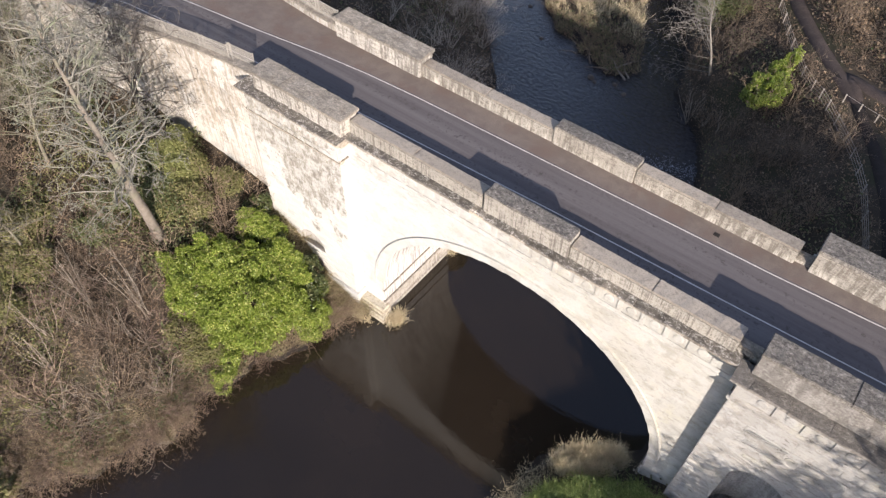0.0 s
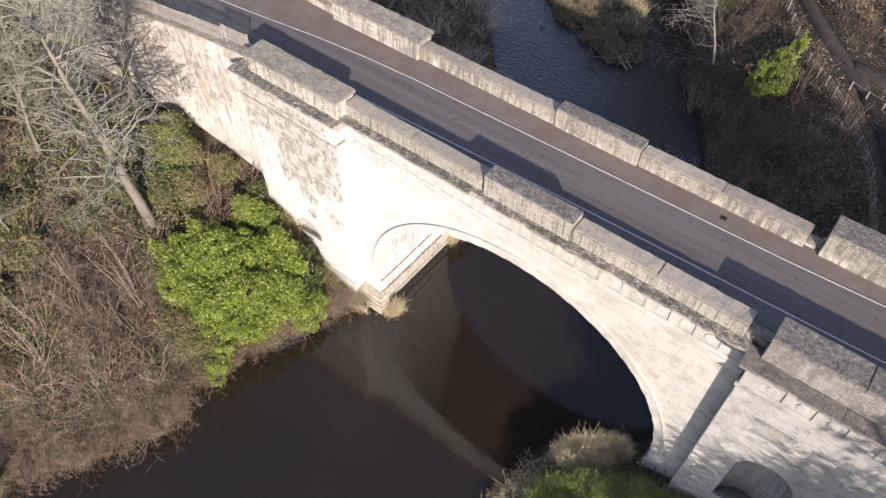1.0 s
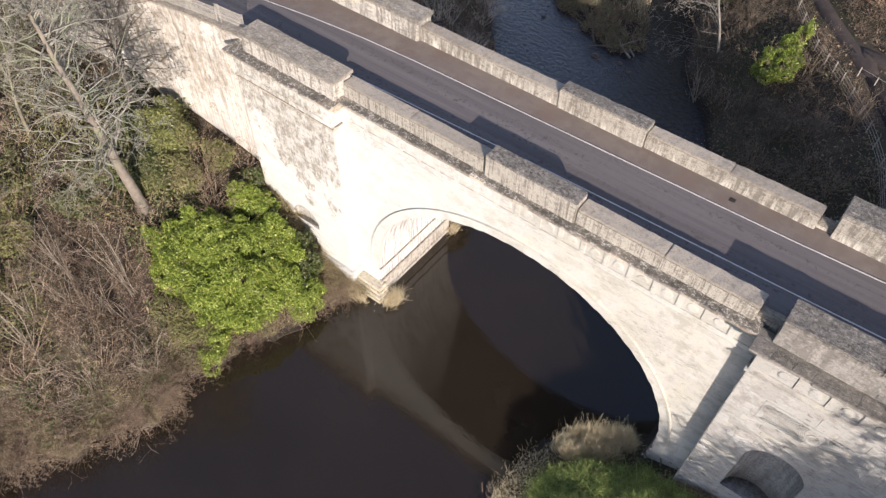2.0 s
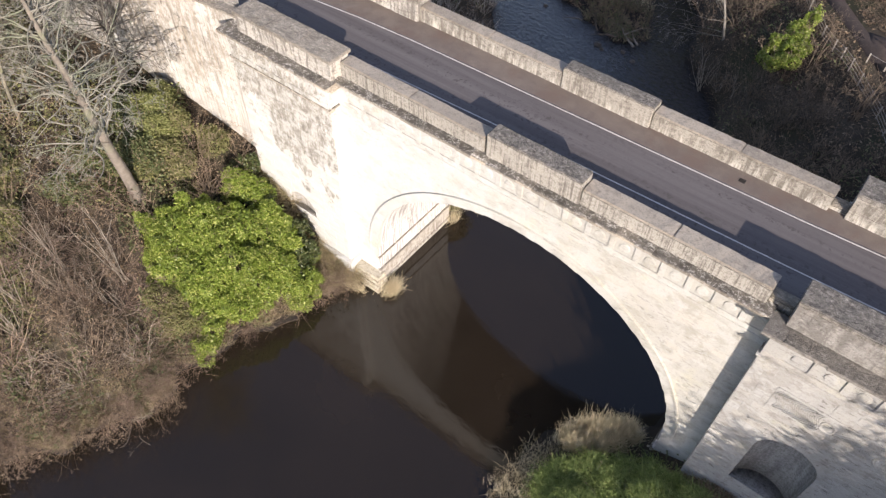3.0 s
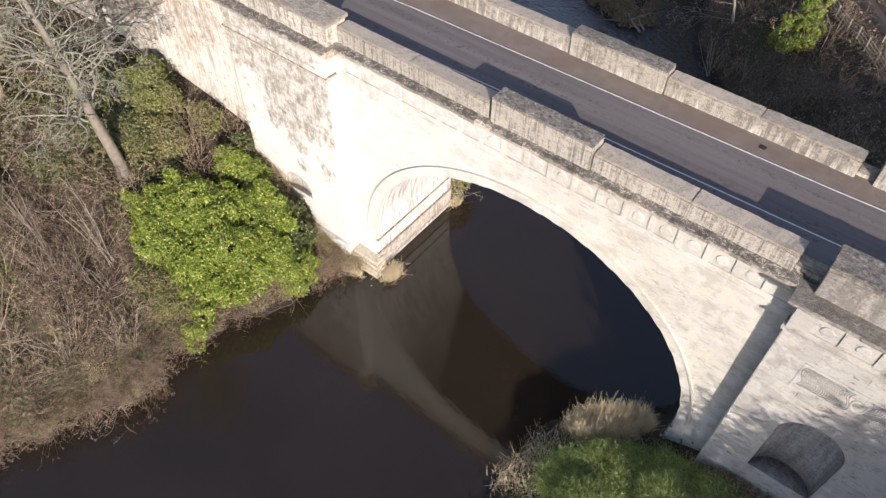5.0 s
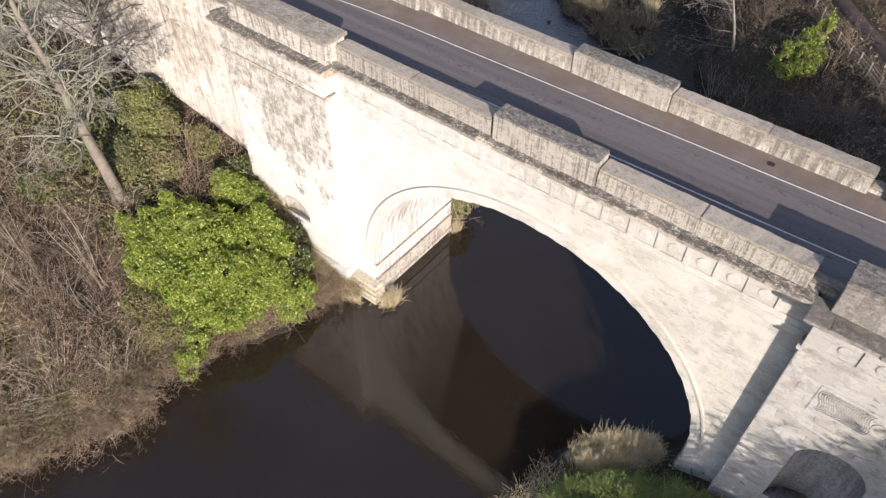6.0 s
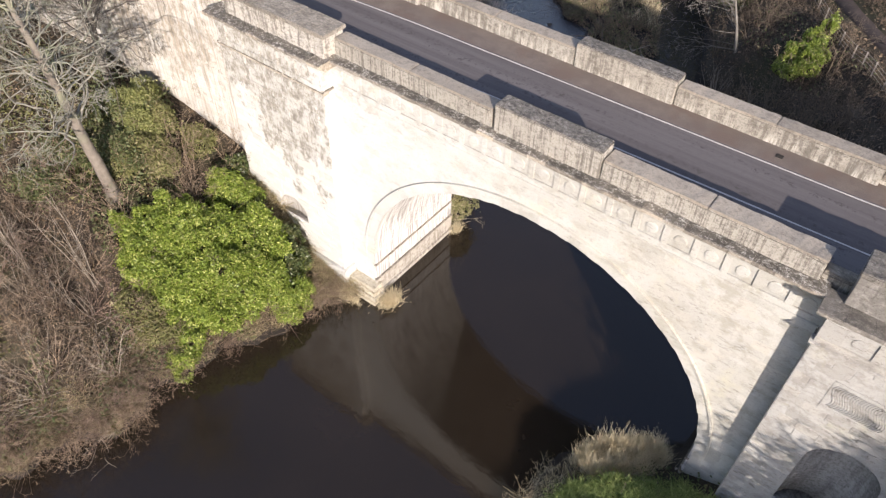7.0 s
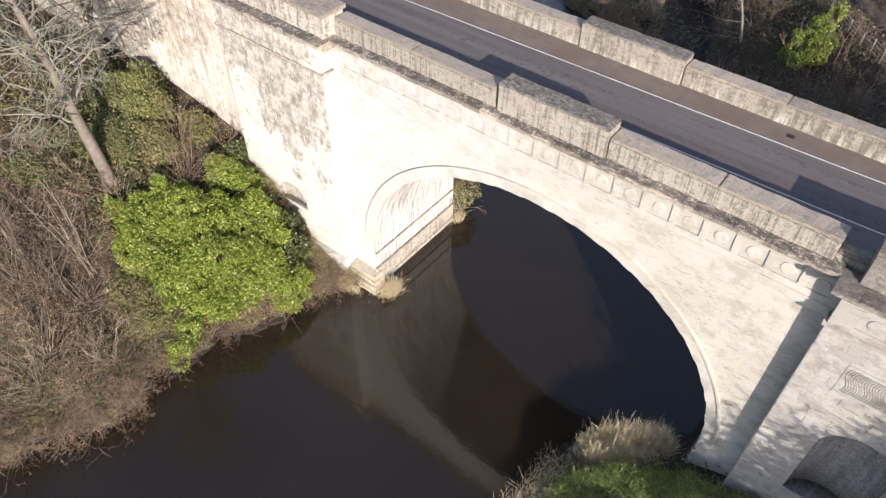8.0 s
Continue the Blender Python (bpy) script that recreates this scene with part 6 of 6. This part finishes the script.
p = p[p[:, 0] < lin(p[:, 1], RIGHT_EDGE) - 0.1]
v, f = cards(p, 0.035, rs, 2.0)
tagged(new("foam", raw_mesh("foam", v, f, FOAM)), "white broken water over a shallow step", "foam", kind="stuff")

# unseen trees, added beyond the bridge to shade the far bank
for x, y, s, a in ((31, 36, 1.2, 260), (36, 38, 1.3, 100)):
    plant_tree(shade, x, y, "unseen bare tree added to shade the far bank", s, a, "bare trees behind the bridge")

# unseen evergreen belt, added along the road to shade the far bank
for i in range(10):
    x = 9.8 + 2.6 * i
    h = (20.4 if i < 3 else 16.9 if x < 22.5 else 20.6) + 0.4 * math.sin(2.1 * i)
    g0 = gz(x, 33.6)
    leaf_bush("holly_tree", [(x, 33.6, h - 2.6, 1.7, 2.6), (x + 0.5, 33.4, h - 6.0, 2.0, 3.2), (x - 0.3, 33.8, h - 10.0, 1.8, 3.4)], 0.12, 60, LAUREL_DARK, "unseen evergreen added beside the road to shade the far bank", 200 + i, TWIG_DARK, 2, "tree")

# unseen trees, added so the water by the spit mirrors something dark
for i, (x, y) in enumerate(((-27, 84), (-21.5, 81), (-16.5, 82), (-31.5, 88))):
    leaf_bush("conifer", [(x, y, 5, 3.0, 4.5), (x, y, 11, 2.5, 4.5), (x, y, 16.5, 1.7, 4.0)], 0.3, 12, LAUREL_DARK, "unseen evergreen added for the upstream water to mirror", 300 + i, TWIG_DARK, 3, "tree")

# path with its fences
def drape(name, pts, width, mat, label):
    bm = bmesh.new()
    rows = []
    dense = []
    for (xa, ya), (xb, yb) in zip(pts, pts[1:]):
        n = max(2, int(math.hypot(xb - xa, yb - ya) / 0.6))
        dense += [(xa + (xb - xa) * i / n, ya + (yb - ya) * i / n) for i in range(n)]
    dense.append(pts[-1])
    for i, (x, y) in enumerate(dense):
        x2, y2 = dense[min(i + 1, len(dense) - 1)]
        x1, y1 = dense[max(i - 1, 0)]
        d = Vector((x2 - x1, y2 - y1, 0)).normalized()
        nrm = Vector((-d.y, d.x, 0))
        rows.append([bm.verts.new((x + nrm.x * o, y + nrm.y * o, gz(x + nrm.x * o, y + nrm.y * o) + h)) for o, h in ((-width / 2, -0.15), (-width * 0.44, 0.1), (0, 0.12), (width * 0.44, 0.1), (width / 2, -0.15))])
    for p_, q_ in zip(rows, rows[1:]):
        for m in range(4):
            bm.faces.new((p_[m], p_[m + 1], q_[m + 1], q_[m]))
    bmesh.ops.recalc_face_normals(bm, faces=bm.faces)
    return tagged(part(name, bm, mat, smooth=True), label, "path", kind="structure")


drape("path", [(x, y) for y, x in WAY[-1:4:-1]] + [(-3.4, 63.3), (-1, 62.1), (2, 61), (8, 58.6), (20, 55)], 1.3, PATH_EARTH, "brown trodden footpath through the wood")
drape("path", [(-4.6, 63.4), (-3.7, 62.5), (-1.6, 60), (1.3, 55.5), (3.7, 50.5), (5.4, 47.2), (7.4, 42), (9.5, 33)], 1.0, SHADE_EARTH, "footpath branching down the bank, coloured dark for shade")


def fence(pts, label, rails=2, height=1.15):
    f = thing("fence", label, "fence")
    tops = []
    for x, y in pts:
        z = gz(x, y)
        post = part("post", box_bm(x - 0.055, x + 0.055, y - 0.055, y + 0.055, z - 0.2, z + height, 0.012), FENCE_WOOD, f)
        tops.append((x, y, z))
    for (xa, ya, za), (xb, yb, zb) in zip(tops, tops[1:]):
        for k in range(rails):
            h = height * (0.93 - 0.26 * k)
            v_, f_ = tubes([(xa, ya, za + h, xb, yb, zb + h, 0.018, 0.018)], 5)
            ob = new("rail", raw_mesh("rail", v_, f_, FENCE_WOOD))
            ob.parent = f


fence([(-12.9, 72.4), (-11.6, 70.2), (-10.5, 68.2), (-9.3, 65.9), (-8.2, 64.0), (-6.9, 62.0), (-5.5, 60.6), (-4.5, 59.4), (-3.5, 58.2), (-2.3, 56.9), (-1.0, 55.2), (0.1, 53.6), (1.1, 51.8), (2.1, 49.9), (3.1, 48.1), (4.0, 46.2), (4.9, 44.2)], "weathered wooden post-and-wire fence along the footpath", 4)
fence([(-2.7, 59.9), (-1.2, 59.2), (0.3, 58.6), (2.4, 57.8), (4.4, 57.1), (6.6, 56.3)], "weathered wooden fence above the footpath junction", 1, 0.85)

# railings on the wing walls

def railing(pts, z, label, raised=0):
    """Close-set upright bars between two rails; the first raised stretches stand a step higher."""
    r = thing("railing", label, "railing")
    tv, tf = tubes([(0, 0, 0.06, 0, 0, 1.0, 0.024, 0.024)], 4)
    bar = raw_mesh("bar", tv, tf, IRON)
    pv, pf = tubes([(0, 0, 0, 0, 0, 1.1, 0.035, 0.035)], 6)
    post = raw_mesh("post", pv, pf, IRON)
    for k, ((xa, ya), (xb, yb)) in enumerate(zip(pts, pts[1:])):
        up = 0.28 if k < raised else 0.0
        n = int(math.hypot(xb - xa, yb - ya) / 0.085)
        for i in range(n):
            ob = new("post" if i % 24 == 0 else "bar", post if i % 24 == 0 else bar)
            ob.parent = r
            ob.location = (xa + (xb - xa) * i / n, ya + (yb - ya) * i / n, z + (up if i % 24 else 0.0))
            if i % 24 == 0 and up:
                ob.scale = (1, 1, 1.25)
        for h in (0.08, 1.0):
            v_, f_ = tubes([(xa, ya, z + h + up, xb, yb, z + h + up, 0.026, 0.026)], 6)
            ob = new("top_rail" if h > 0.5 else "bottom_rail", raw_mesh("rail", v_, f_, IRON))
            ob.parent = r


railing([(-33.6, 23.4), (-36, 23.2), (-38.5, 22.85), (-41.5, 22.3), (-46, 21.55)], 18.0, "dull grey metal railing with close-set upright bars on the wing wall", 1)
railing([(-32.7, 30.45), (-35, 30.55), (-38, 30.85), (-42, 31.25), (-47, 31.4)], 18.3, "dull grey metal railing with close-set upright bars on the low wall")

# gully grating in the road margin
g = thing("drain_cover", "small dark iron gully grating in the road margin", "drain cover", at=(-3.63, 29.55, ROAD_Z + 0.014))
part("frame", box_bm(-0.17, 0.17, -0.14, 0.14, -0.02, 0.012, 0.006), DARK_IRON, g)
for i in range(4):
    part("slot_bar", box_bm(-0.14, 0.14, -0.115 + 0.065 * i, -0.08 + 0.065 * i, 0.012, 0.03, 0.004), DARK_IRON, g)
leaf_bush("ivy_mound", [(-23.9, 32.6, 2.4, 1.2, 1.8), (-23.2, 31.9, 1.0, 0.7, 0.9)], 0.06, 150, MOSSY, "olive-green growth on the bank behind the arch", 51, TWIG, 2)
# twigs hanging at the far mouth of the arch
tagged(new("hanging_twigs", twig_mesh("twigs", 99, 14, 2.3, STRAW, 0.012, 2, 0.9, 5, 0.12, -0.02)), "dry twigs growing from the abutment under the arch", "shrub").location = (-22.6, 31.0, 1.4)
